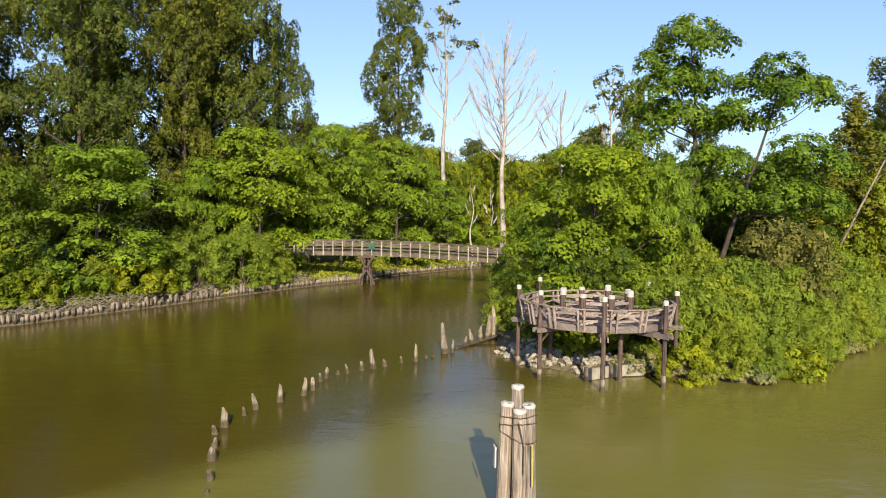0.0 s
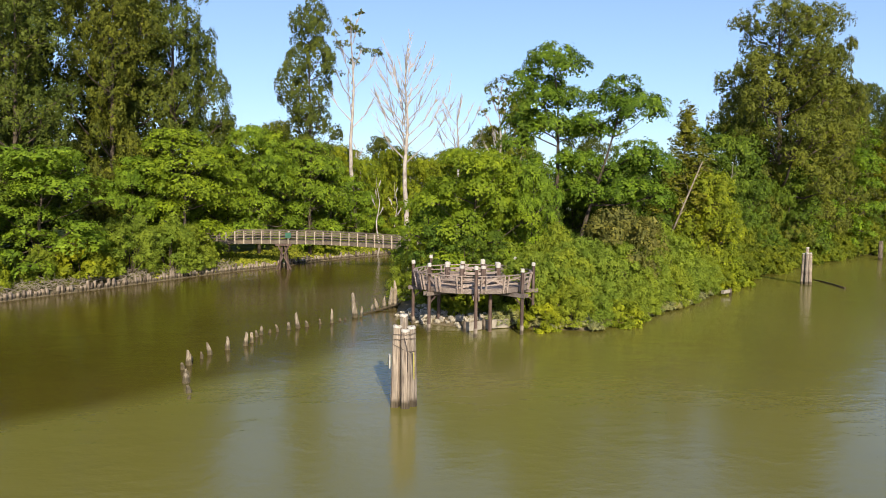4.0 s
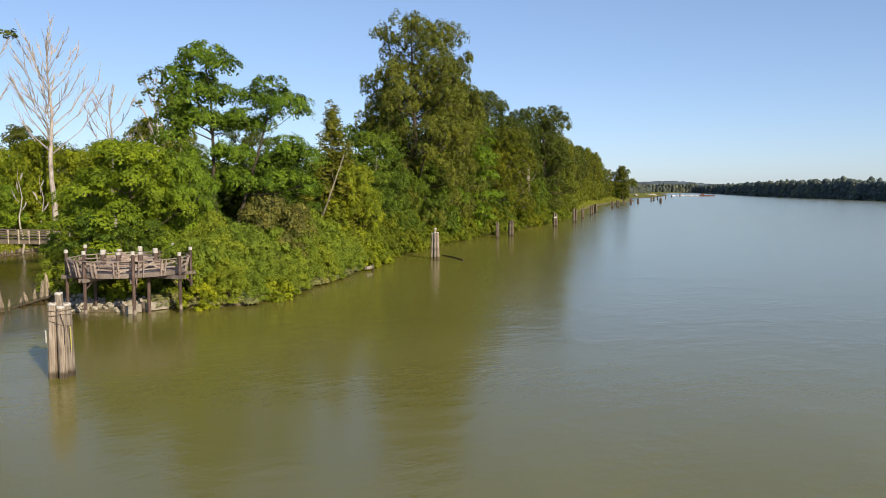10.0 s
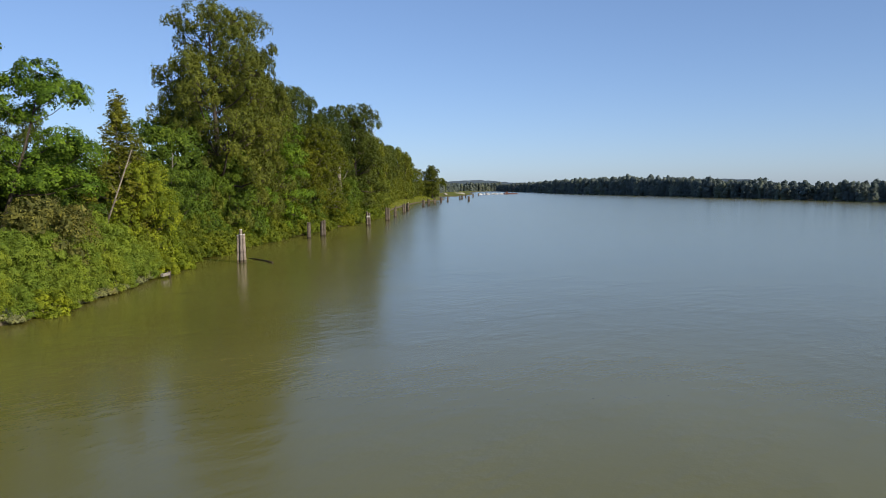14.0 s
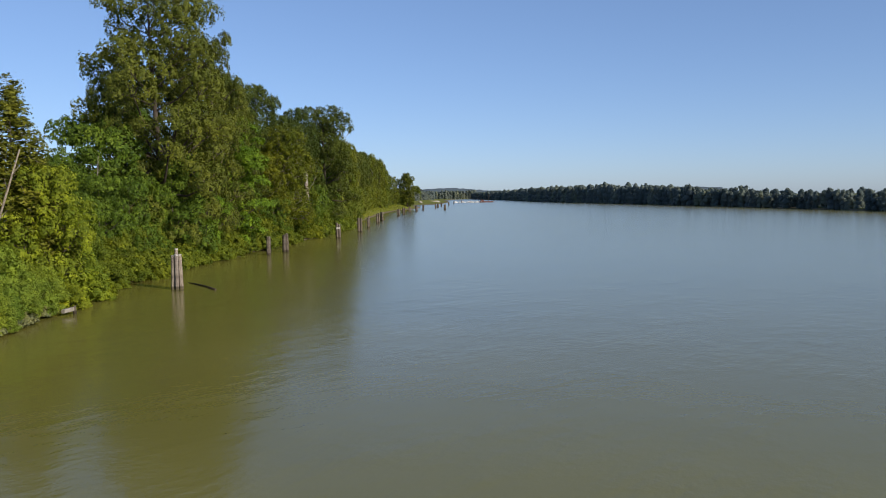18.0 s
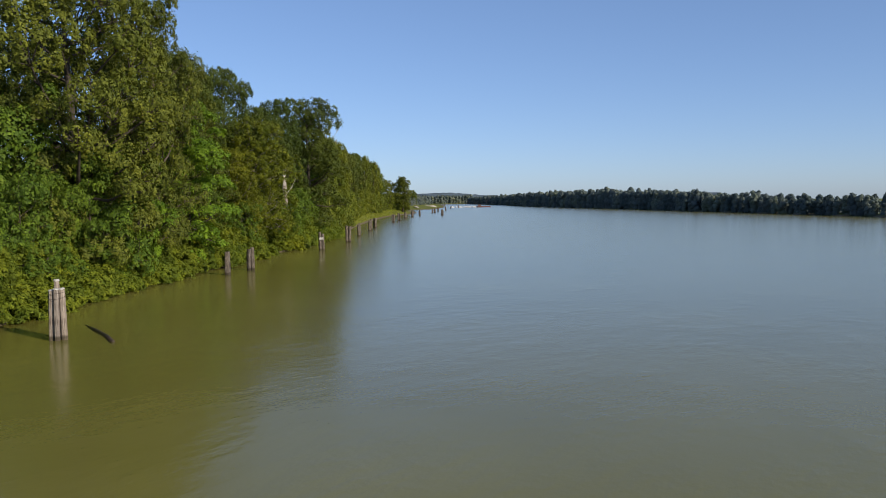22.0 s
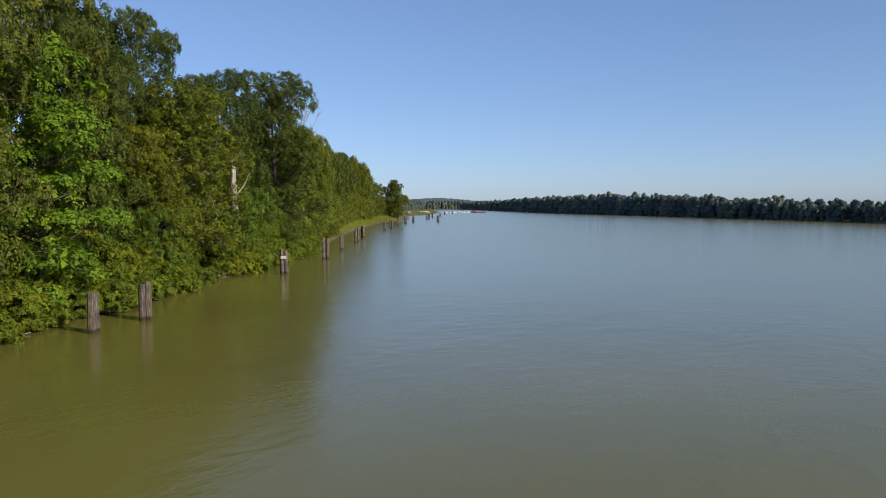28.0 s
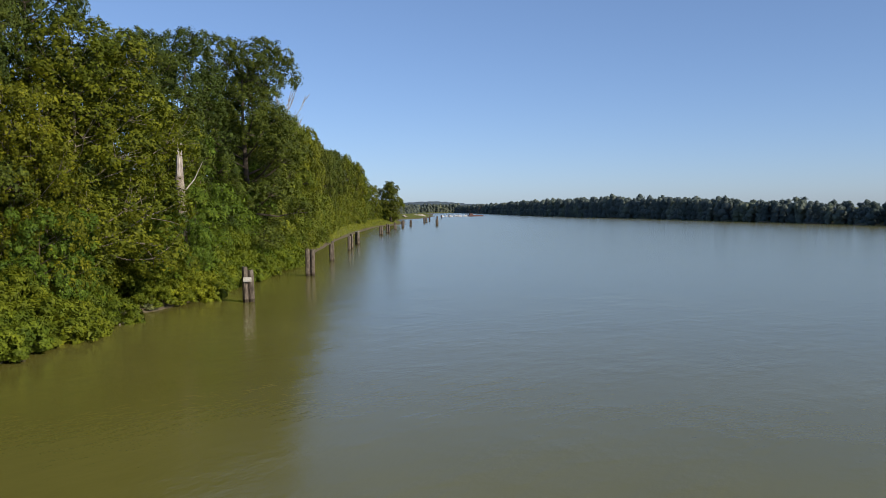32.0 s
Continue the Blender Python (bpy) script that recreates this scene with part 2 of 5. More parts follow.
def ground_mat():
    m, nt, b = mat("ground", 0.95, 0.1)
    p = wpos(nt)
    n1 = noise_tex(nt, 0.35, 6, space="World")
    n2 = noise_tex(nt, 3.0, 5, space="World")
    grass = ramp(nt, n1, [(0.35, (0.078, 0.092, 0.018)), (0.55, (0.155, 0.168, 0.028)), (0.72, (0.225, 0.205, 0.062))])
    mud = ramp(nt, n2, [(0.3, (0.080, 0.064, 0.040)), (0.7, (0.200, 0.168, 0.112))])
    sep = nt.nodes.new("ShaderNodeSeparateXYZ")
    nt.links.new(p, sep.inputs[0])
    z = nt.nodes.new("ShaderNodeMath")
    z.operation = "MULTIPLY_ADD"
    nt.links.new(n2, z.inputs[0])
    z.inputs[1].default_value = 0.5
    nt.links.new(sep.outputs[2], z.inputs[2])
    f = node(nt, "ShaderNodeMapRange")
    f.inputs[1].default_value, f.inputs[2].default_value = 0.65, 1.0
    nt.links.new(z.outputs[0], f.inputs[0])
    nt.links.new(mixc(nt, f.outputs[0], mud, grass), b.inputs["Base Color"])
    bump(nt, b, n2, 0.6, 0.15)
    return m


def water_mat():
    """Silty river water with clearer, tea-brown water in the side channel, and small ripples."""
    m, nt, b = mat("river_water", 0.18, 0.8)
    b.inputs["IOR"].default_value = 1.33
    p = wpos(nt)
    # brown water of the side channel, behind a wavering front
    dot = nt.nodes.new("ShaderNodeVectorMath")
    dot.operation = "DOT_PRODUCT"
    dot.inputs[1].default_value = (-0.676, 0.737, 0)
    nt.links.new(p, dot.inputs[0])
    wob = noise_tex(nt, 0.09, 3, space="World")
    add = nt.nodes.new("ShaderNodeMath")
    add.operation = "MULTIPLY_ADD"
    nt.links.new(wob, add.inputs[0])
    add.inputs[1].default_value = 9.0
    nt.links.new(dot.outputs["Value"], add.inputs[2])
    f = node(nt, "ShaderNodeMapRange")
    f.interpolation_type = "SMOOTHSTEP"
    f.inputs[1].default_value, f.inputs[2].default_value = 25.5, 30.5
    nt.links.new(add.outputs[0], f.inputs[0])
    sep = nt.nodes.new("ShaderNodeSeparateXYZ")
    nt.links.new(p, sep.inputs[0])
    g = node(nt, "ShaderNodeMapRange")
    g.interpolation_type = "SMOOTHSTEP"
    g.inputs[1].default_value, g.inputs[2].default_value = 9.0, 3.0
    nt.links.new(sep.outputs[0], g.inputs[0])
    both = nt.nodes.new("ShaderNodeMath")
    both.operation = "MULTIPLY"
    nt.links.new(f.outputs[0], both.inputs[0])
    nt.links.new(g.outputs[0], both.inputs[1])
    silt = noise_tex(nt, 0.05, 4, space="World")
    river = ramp(nt, silt, [(0.3, (0.136, 0.124, 0.025)), (0.7, (0.163, 0.149, 0.037))])
    brown = ramp(nt, silt, [(0.3, (0.058, 0.042, 0.005)), (0.7, (0.082, 0.060, 0.009))])
    nt.links.new(mixc(nt, both.outputs[0], river, brown), b.inputs["Base Color"])
    # ripples: fine chop, longer swirls
    h1 = noise_tex(nt, 0.6, 4, (1.0, 1.6, 1), "World", 0.6)
    h2 = noise_tex(nt, 0.16, 4, (1.0, 1.4, 1), "World")
    sw = node(nt, "ShaderNodeMapRange")
    sw.inputs[1].default_value, sw.inputs[2].default_value = 0.42, 0.66
    nt.links.new(h2, sw.inputs[0])
    hh = nt.nodes.new("ShaderNodeMath")
    hh.operation = "MULTIPLY"
    nt.links.new(h1, hh.inputs[0])
    nt.links.new(sw.outputs[0], hh.inputs[1])
    hs = nt.nodes.new("ShaderNodeMath")
    hs.operation = "MULTIPLY_ADD"
    nt.links.new(h1, hs.inputs[0])
    hs.inputs[1].default_value = 0.5
    nt.links.new(hh.outputs[0], hs.inputs[2])
    bump(nt, b, hs.outputs[0], 0.25, 0.11)
    return m


GROUND, WATER = ground_mat(), water_mat()


# ---------------------------------------------------------------- mesh tools
def mesh_of(name, verts, faces, material, smooth=False):
    me = bpy.data.meshes.new(name)
    me.from_pydata([tuple(v) for v in verts], [], faces)
    me.materials.append(material)
    if smooth:
        me.polygons.foreach_set("use_smooth", [True] * len(me.polygons))
    me.update()
    return me


def part(name, me, parent, label="", m=None):
    ob = new(name, me)
    ob.parent = parent
    if m is not None:
        ob.matrix_local = m
    return tagged(ob, label)


def thing(name, label, category, m=None, group="", kind=""):
    ob = new(name)
    ob.empty_display_size = 0.2
    if m is not None:
        ob.matrix_world = m
    return tagged(ob, label, category, group, kind)


class Soup:
    """Collects tubes and blocks of one part into a single mesh."""

    def __init__(self):
        self.v, self.f = [], []

    def tube(self, pts, radii, sides=7, rough=0.0, rng=random, cap=True, tip=0.0):
        pts = [Vector(p) for p in pts]
        base = len(self.v)
        n = len(pts)
        ph = rng.random() * 6.28
        for i, (p, r) in enumerate(zip(pts, radii)):
            d = (pts[min(i + 1, n - 1)] - pts[max(i - 1, 0)]).normalized()
            a = d.orthogonal() if abs(d.z) < 0.9 else Vector((1, 0, 0))
            u = (a - d * a.dot(d)).normalized()
            w = d.cross(u)
            for k in range(sides):
                t = ph + 2 * math.pi * k / sides
                rr = r * (1 + rough * (rng.random() - 0.5))
                q = p + u * math.cos(t) * rr + w * math.sin(t) * rr
                if tip and i == n - 1:
                    q += d * tip * (rng.random() - 0.5)
                self.v.append(q)
        for i in range(n - 1):
            for k in range(sides):
                a, b = base + i * sides + k, base + i * sides + (k + 1) % sides
                self.f.append((a, b, b + sides, a + sides))
        if cap:
            self.f.append(tuple(base + (n - 1) * sides + k for k in range(sides)))
            self.f.append(tuple(base + sides - 1 - k for k in range(sides)))
        return self

    def block(self, a, b, w, h, up=(0, 0, 1), ch=0.12):
        """A timber from a to b, w wide and h high, with eased edges."""
        a, b = Vector(a), Vector(b)
        d = (b - a).normalized()
        s = d.cross(Vector(up))
        s = s.normalized() if s.length > 1e-4 else Vector((1, 0, 0))
        u = s.cross(d)
        c = ch * min(w, h)
        ring = [(w / 2, h / 2 - c), (w / 2 - c, h / 2), (-w / 2 + c, h / 2), (-w / 2, h / 2 - c),
                (-w / 2, -h / 2 + c), (-w / 2 + c, -h / 2), (w / 2 - c, -h / 2), (w / 2, -h / 2 + c)]
        base = len(self.v)
        for p in (a, b):
            for x, z in ring:
                self.v.append(p + s * x + u * z)
        for k in range(8):
            j = (k + 1) % 8
            self.f.append((base + k, base + j, base + 8 + j, base + 8 + k))
        self.f.append(tuple(base + 7 - k for k in range(8)))
        self.f.append(tuple(base + 8 + k for k in range(8)))
        return self

    def mesh(self, name, material, smooth=False):
        return mesh_of(name, self.v, self.f, material, smooth)


def leaves_mesh(name, P, N, size, material, rng, aspect=0.62):
    """One pointed leaf at each place P, facing N."""
    n = len(P)
    N = N / (np.linalg.norm(N, axis=1, keepdims=True) + 1e-9)
    R = rng.normal(size=(n, 3))
    U = R - N * np.sum(R * N, axis=1, keepdims=True)
    U /= np.linalg.norm(U, axis=1, keepdims=True) + 1e-9
    W = np.cross(N, U)
    s = (size * rng.uniform(0.65, 1.3, n))[:, None]
    V = np.empty((n, 3, 3))
    V[:, 0] = P - U * s * 1.1
    V[:, 1] = P + W * s * aspect * 1.2 + U * s * 0.7
    V[:, 2] = P - W * s * aspect * 1.2 + U * s * 0.7
    me = bpy.data.meshes.new(name)
    me.vertices.add(3 * n)
    me.vertices.foreach_set("co", V.astype(np.float32).ravel())
    me.loops.add(3 * n)
    me.loops.foreach_set("vertex_index", np.arange(3 * n, dtype=np.int32))
    me.polygons.add(n)
    me.polygons.foreach_set("loop_start", np.arange(0, 3 * n, 3, dtype=np.int32))
    me.materials.append(material)
    me.update(calc_edges=True)
    return me


def bough_leaves(boughs, per_area, rng, flat=0.7, upward=0.4, hollow=0.55, spray=0.2, ruffle=1.0):
    """Leaf places and facings over a set of boughs (x, y, z, radius): leaves stand in small sprays that share a facing."""
    Ps, Ns = [], []
    for x, y, z, r in boughs:
        k = 7
        n = max(4, int(per_area * r * r / k))
        D = rng.normal(size=(n, 3))
        D /= np.linalg.norm(D, axis=1, keepdims=True)
        D[:, 2] = np.where(D[:, 2] < -0.35, -D[:, 2], D[:, 2])
        rad = r * (hollow + (1.1 - hollow) * rng.random(n) ** 0.6)
        lump = 1 + 0.25 * np.sin(D[:, 0] * 5 + x) * np.cos(D[:, 1] * 5 + y)
        P = D * (rad * lump)[:, None] * [1, 1, flat] + [x, y, z]
        N = D * 1.0 + np.array([0, 0, upward]) + rng.normal(size=(n, 3)) * 0.55 * ruffle
        Ps.append(np.repeat(P, k, 0) + rng.normal(size=(n * k, 3)) * spray * [1, 1, 0.8])
        Ns.append(np.repeat(N, k, 0) + rng.normal(size=(n * k, 3)) * 0.28 * ruffle)
    return np.concatenate(Ps), np.concatenate(Ns)


def leaf_fans(lobes, clump, per, rng, thick=0.3, droop=0.25, lift=0.6, fill=1.0, peak=0.0):
    """Leaf places and facings over the skin of a crown made of lobes (x, y, z, radius, half height): small fans of leaves,
    each tilted outward and up, with their rims drooping. Returns also the middles of the fans, lobe by lobe."""
    C, N, own = [], [], []
    L = np.array(lobes, float)
    for i, (x, y, z, r, rz) in enumerate(L):
        n = max(8, int(fill * 4.2 * r * (r + 2 * rz) / 3 / clump ** 2))
        k = np.arange(n) + rng.random(n) * 0.8
        cz = 1 - 2 * (k + 0.1) / (n + 0.2)
        az = k * 2.39996 + rng.random() * 6.28 + rng.normal(0, 0.25, n)
        sz = np.sqrt(np.clip(1 - cz * cz, 0, 1))
        D = np.stack([sz * np.cos(az), sz * np.sin(az), cz], -1)[cz > -0.5]
        P = D * np.array([r, r, rz]) * (0.76 + 0.34 * rng.random(len(D)))[:, None] + [x, y, z]
        C.append(P)
        N.append(D * [1, 1, 0.7] + [0, 0, lift] + rng.normal(size=D.shape) * 0.22)
        own.append(np.full(len(D), i))
    C, N, own = np.concatenate(C), np.concatenate(N), np.concatenate(own)
    inside = np.zeros(len(C), int)
    for i, (x, y, z, r, rz) in enumerate(L):
        inside += (np.sum(((C - [x, y, z]) / [r, r, rz]) ** 2, axis=1) < 0.52) & (own != i)
    # gaps where the crown is thin
    w = 2.2 / clump
    thin = np.sin(C[:, 0] * w * 0.55 + 1.7 * np.sin(C[:, 2] * w * 0.4)) + np.sin(C[:, 1] * w * 0.6 + 2.1 * np.sin(C[:, 0] * w * 0.3 + 1)) + np.sin(C[:, 2] * w * 0.65 + 1.3 * np.sin(C[:, 1] * w * 0.35 + 2))
    keep = (inside < 1) & (thin > -1.05 + rng.normal(0, 0.25, len(C)))
    C, N, own = C[keep], N[keep], own[keep]
    N /= np.linalg.norm(N, axis=1, keepdims=True)
    U = np.cross(N, rng.normal(size=N.shape))
    U /= np.linalg.norm(U, axis=1, keepdims=True)
    W = np.cross(N, U)
    cs = clump * rng.uniform(0.65, 1.3, len(C))
    rep = np.repeat(np.arange(len(C)), per)
    rad, th = np.sqrt(rng.random(len(rep))) * 1.05, rng.random(len(rep)) * 6.2832
    rad = rad * (1 + 0.3 * np.sin(th * 5 + rep))
    out = U[rep] * np.cos(th)[:, None] + W[rep] * np.sin(th)[:, None]
    P = C[rep] + (out * rad[:, None] + N[rep] * (rng.normal(size=len(rep)) * thick - droop * rad ** 2)[:, None]) * cs[rep][:, None]
    P[:, 2] += peak * np.clip(1 - rad, 0, 1) * rng.random(len(rad)) * cs[rep]
    F = N[rep] + out * (rad * 2 * (droop + 0.3 * peak))[:, None] + rng.normal(size=P.shape) * 0.24
    # shaded leaves within each lobe
    q = np.repeat(L, 34, 0)
    D = rng.normal(size=(len(q), 3))
    D *= (rng.uniform(0.25, 0.72, len(q)) / np.linalg.norm(D, axis=1))[:, None]
    inner = (q[:, :3] + D * q[:, [3, 3, 4]], D * 2 + rng.normal(size=D.shape) * 0.5)
    return P, F, C, own, inner


def crown_lobes(seed, H, R, profile, z0, count, ratio=0.40, squash=0.85, wild=1.0, stout=0.6):
    """Lobes wound round a trunk from z0 of its height to its top, uneven in size and reach."""
    rr = random.Random(seed)
    out = []
    for i in range(count):
        rel = (i + 0.5) / count
        f = profile(rel)
        r = R * ratio * (1 + wild * rr.uniform(-0.42, 0.42)) * (stout + (1 - stout) * f)
        off = max(0.0, R * f * (1 + wild * rr.uniform(-0.38, 0.26)) - r * 0.8)
        az = i * 2.39996 + rr.uniform(-0.6, 0.6)
        z = min(H * (z0 + (1 - z0) * rel) + rr.uniform(-0.5, 0.5) * r, H - r * squash)
        out.append((off * math.cos(az), off * math.sin(az), z, r, r * squash * rr.uniform(0.8, 1.2)))
    return out


def tree(seed, H, lobes, clump, per, leaf, leaves, bark, girth, lean=(0, 0), thick=0.3, droop=0.25, lift=0.6, fill=1.0, foot=(0, 0), low=0.25, peak=0.0):
    """A tree of height H: tapered trunk, a limb to each lobe of the crown, twigs to its leaf fans. Returns its two meshes."""
    rng, rr = np.random.default_rng(seed), random.Random(seed)
    P, F, C, own, inner = leaf_fans(lobes, clump, per, rng, thick, droop, lift, fill, peak)
    k = 9
    wx, wy = rr.uniform(-1, 1), rr.uniform(-1, 1)
    path = [Vector((foot[0] * (1 - i / k) + lean[0] * (i / k) + wx * 0.012 * H * math.sin(6 * i / k), foot[1] * (1 - i / k) + lean[1] * (i / k) + wy * 0.012 * H * math.sin(5 * i / k), H * 0.95 * i / k)) for i in range(k + 1)]
    path[0].z = -0.4
    rad = [girth * (1 - 0.92 * (i / k) ** 0.9) * (1.3 if i == 0 else 1) for i in range(k + 1)]
    wood = Soup().tube(path, rad, 9, 0.12, rr)
    for i, (x, y, z, r, rz) in enumerate(lobes):
        h = math.hypot(x, y)
        t = min(0.93, max(low, (z - 0.55 * h - 0.3 * rz) / (H * 0.95)))
        j = min(int(t * k), k - 1)
        o = path[j].lerp(path[j + 1], t * k - j)
        e = Vector((x, y, z))
        gr = min(rad[j] * 0.5, 0.03 + 0.022 * (e - o).length)
        m = o.lerp(e, 0.55) + Vector((rr.uniform(-0.2, 0.2), rr.uniform(-0.2, 0.2), -0.10 * h))
        wood.tube([o, m, e], [gr, gr * 0.7, gr * 0.35], 5, 0.1, rr, cap=False)
        fans = C[own == i]
        for q in fans[:: max(1, len(fans) // 7)]:
            q = Vector(q)
            wood.tube([e.lerp(m, 0.25), e.lerp(q, 0.6) + Vector((0, 0, -0.1)), q], [gr * 0.4, gr * 0.25, 0.012], 4, 0, rr, cap=False)
    return wood.mesh("trunk", bark, True), leaves_mesh("crown", np.concatenate([P, inner[0]]), np.concatenate([F, inner[1]]), np.concatenate([np.full(len(P), leaf), np.full(len(inner[0]), 0.42 * clump)]), leaves, rng, 0.6)


def maple_lobes(seed, H, R, profile=None, count=26, ratio=0.42):
    return crown_lobes(seed, H, R, profile or full, 0.10, count, ratio, 0.40)


def dome(seed, R, H, lumps, bough, per, leaf, leaves, flat=0.8):
    """A shrub of radius R: thin stems and a lumpy dome of leaf fans down to the ground."""
    rng = np.random.default_rng(seed)
    rr = random.Random(seed)
    wood = Soup()
    lobes = []
    for i in range(lumps):
        az = i * 2.399 + rr.uniform(-0.3, 0.3)
        up = (i + 0.5) / lumps                       # 0 at the foot, 1 at the crown
        f = math.sqrt(1 - up * up) * rr.uniform(0.72, 1.0)
        z = max(bough * 0.25, (H - bough * flat * 0.8) * up * rr.uniform(0.82, 1.08))
        x, y = R * 0.9 * f * math.cos(az), R * 0.9 * f * math.sin(az)
        r = bough * rr.uniform(0.8, 1.35)
        lobes.append((x, y, z, r, r * flat))
        if i % 3 == 0:
            wood.tube([(x * 0.15, y * 0.15, -0.3), (x * 0.55, y * 0.55, z * 0.6), (x, y, z)], [0.045, 0.03, 0.012], 4, 0, rr, cap=False)
    P, F, C, own, inner = leaf_fans(lobes, bough * 0.42, per, rng, 0.2, 0.55, 0.5)
    Q, G = np.concatenate([P, inner[0]]), np.concatenate([F, inner[1]])
    Q[:, 2] = np.maximum(Q[:, 2], 0.02 + 0.1 * rng.random(len(Q)))
    size = np.concatenate([np.full(len(P), leaf), np.full(len(inner[0]), 0.3 * bough)])
    return wood.mesh("stem", BARK), leaves_mesh("foliage", Q, G, size, leaves, rng, 0.5)


# ---------------------------------------------------------------- land and water
LEFT_BANK = [(-300, -220), (-80, -15), (-45, 32), (-33.4, 49.2), (-29.9, 52.7), (-27.9, 56.2), (-24.6, 60.7), (-19.8, 68.2), (-15.9, 74.2), (-12.9, 78.4), (-8.6, 82.7), (-5, 89.7), (2.2, 97.7), (8.1, 103.2), (15.6, 113.2), (21.6, 122.2)]
SPIT = [(26, 120), (22, 106), (17, 91), (12, 74), (7.5, 60), (4.4, 51), (3.7, 45), (5.2, 41.5), (7.9, 39.6), (11.2, 39.6), (13.2, 38.4), (16.5, 37.8), (20, 40.2), (26, 46.2), (30.5, 51), (35, 56), (40.3, 62.2), (46, 69), (52.3, 75), (60.5, 82.8), (70, 89.2), (81.5, 99), (88, 102.5),
        (92, 105), (100, 112), (106.2, 116.8), (109, 121.2), (112.5, 121.3), (118, 124.8), (125, 131), (138, 141), (150, 150.5), (165, 164), (204, 201), (232, 227), (272, 263), (320, 304), (370, 344), (415, 374), (465, 418), (600, 537), (770, 655), (1000, 830), (1500, 1300)]
FAR_BANK = [(1900, 1500), (1300, 930), (1000, 660), (830, 495), (640, 290), (550, 212), (457, 117), (300, -30), (100, -220), (-150, -470)]
RIVER = np.array(LEFT_BANK + SPIT + FAR_BANK, float)


def shore_distance(X, Y):
    """Distance to the water's edge; positive on land."""
    P = np.stack([X, Y], -1)
    best = np.full(X.shape, 1e9)
    inside = np.zeros(X.shape, bool)
    for a, b in zip(RIVER, np.roll(RIVER, -1, 0)):
        ab = b - a
        t = np.clip(((P - a) @ ab) / (ab @ ab), 0, 1)
        best = np.minimum(best, np.linalg.norm(P - a - t[..., None] * ab, axis=-1))
        cross = (a[1] > Y) != (b[1] > Y)
        with np.errstate(divide="ignore", invalid="ignore"):
            inside ^= cross & (X < ab[0] * (Y - a[1]) / (ab[1] if ab[1] else 1e-9) + a[0])
    return np.where(inside, -best, best)


def land_height(X, Y):
    d = shore_distance(X, Y)
    n = 0.18 * np.sin(X * 0.7 + 1.3 * np.sin(Y * 0.4)) * np.cos(Y * 0.6) + 0.10 * np.sin(X * 1.9 + Y * 1.3)
    up = 0.12 + 1.5 * (1 - np.exp(-np.maximum(d, 0) / 4.0)) + n * np.clip(d / 3, 0, 1)
    dyke = 2.8 * np.clip((X - 205) / 60, 0, 1) * np.clip((1200 - X) / 300, 0, 1) * np.clip(Y / 100, 0, 1) * (1 - np.exp(-np.maximum(d, 0) / 7.0))
    up = up + dyke * (X - Y < 120)
    return np.where(d > 0, up, np.maximum(-1.6, 0.12 + d * 0.45))


def graded(lo, a, b, hi, step):
    mid = list(np.arange(a, b, step))
    s, x = step, b
    up = []
    while x < hi:
        up.append(x)
        s *= 1.09
        x += s
    s, x = step, a - step
    down = []
    while x > lo:
        down.append(x)
        s *= 1.09
        x -= s
    return np.array(down[::-1] + mid + up)


gx, gy = graded(-3500, -50, 165, 4600, 1.3), graded(-3500, 30, 170, 4600, 1.3)
GX, GY = np.meshgrid(gx, gy)
GZ = land_height(GX, GY)
nx, ny = len(gx), len(gy)
idx = np.arange(nx * ny).reshape(ny, nx)
quads = np.stack([idx[:-1, :-1], idx[:-1, 1:], idx[1:, 1:], idx[1:, :-1]], -1).reshape(-1, 4)
ground = new("ground", mesh_of("ground", np.stack([GX, GY, GZ], -1).reshape(-1, 3).tolist(), quads.tolist(), GROUND, True))
tagged(ground, "low grassy river land with muddy banks", "ground", kind="structure")

wm = mesh_of("water", [(-3500, -3500, 0), (4600, -3500, 0), (4600, 4600, 0), (-3500, 4600, 0)], [(0, 1, 2, 3)], WATER)
tagged(new("water", wm), "silty olive-green river with a brown side channel", "water", kind="structure")


def zof(x, y):
    return float(land_height(np.array([float(x)]), np.array([float(y)]))[0])


# ---------------------------------------------------------------- plants
def full(r):
    return 0.35 + 0.65 * math.sin(math.pi * min(1, 0.15 + 0.8 * r))


def column(r):
    return 0.55 + 0.45 * math.sin(math.pi * (0.2 + 0.75 * r))


def lobed(r):
    return 0.45 + 0.4 * abs(math.sin(5.5 * r + 0.6)) * (1 - 0.4 * r)


def crowned(r):
    return 0.55 + 0.5 * math.sin(math.pi * min(1, 0.35 + 0.62 * r))


def spindle(r):
    return max(0.06, (1 - r) ** 0.8 * min(1.0, 0.6 + 1.2 * r))


def ragged(r):
    return 0.42 + 0.62 * math.sin(math.pi * (0.22 + 0.62 * r)) * (1 - 0.12 * math.sin(11 * r))


MAPLE_A = ((-1.2, 0.2, 21.2, 2.1), (-3.3, 0.6, 19.3, 1.9), (0.7, -0.8, 20.3, 1.6), (-2.3, -1.4, 17.0, 2.1), (0.0, 1.2, 17.5, 1.9), (-3.7, 0.5, 15.1, 1.8), (-1.2, -1.6, 14.6, 1.9),
           (-4.2, -0.6, 13.2, 1.6), (0.9, 1.6, 14.4, 1.4), (-1.6, 2.4, 19.0, 1.8), (-2.6, 2.2, 15.6, 1.8), (-3.0, 0.0, 11.0, 1.9), (0.6, -1.2, 11.6, 1.5), (1.8, 0.4, 9.4, 1.8), (-1.5, 1.0, 8.6, 2.0))
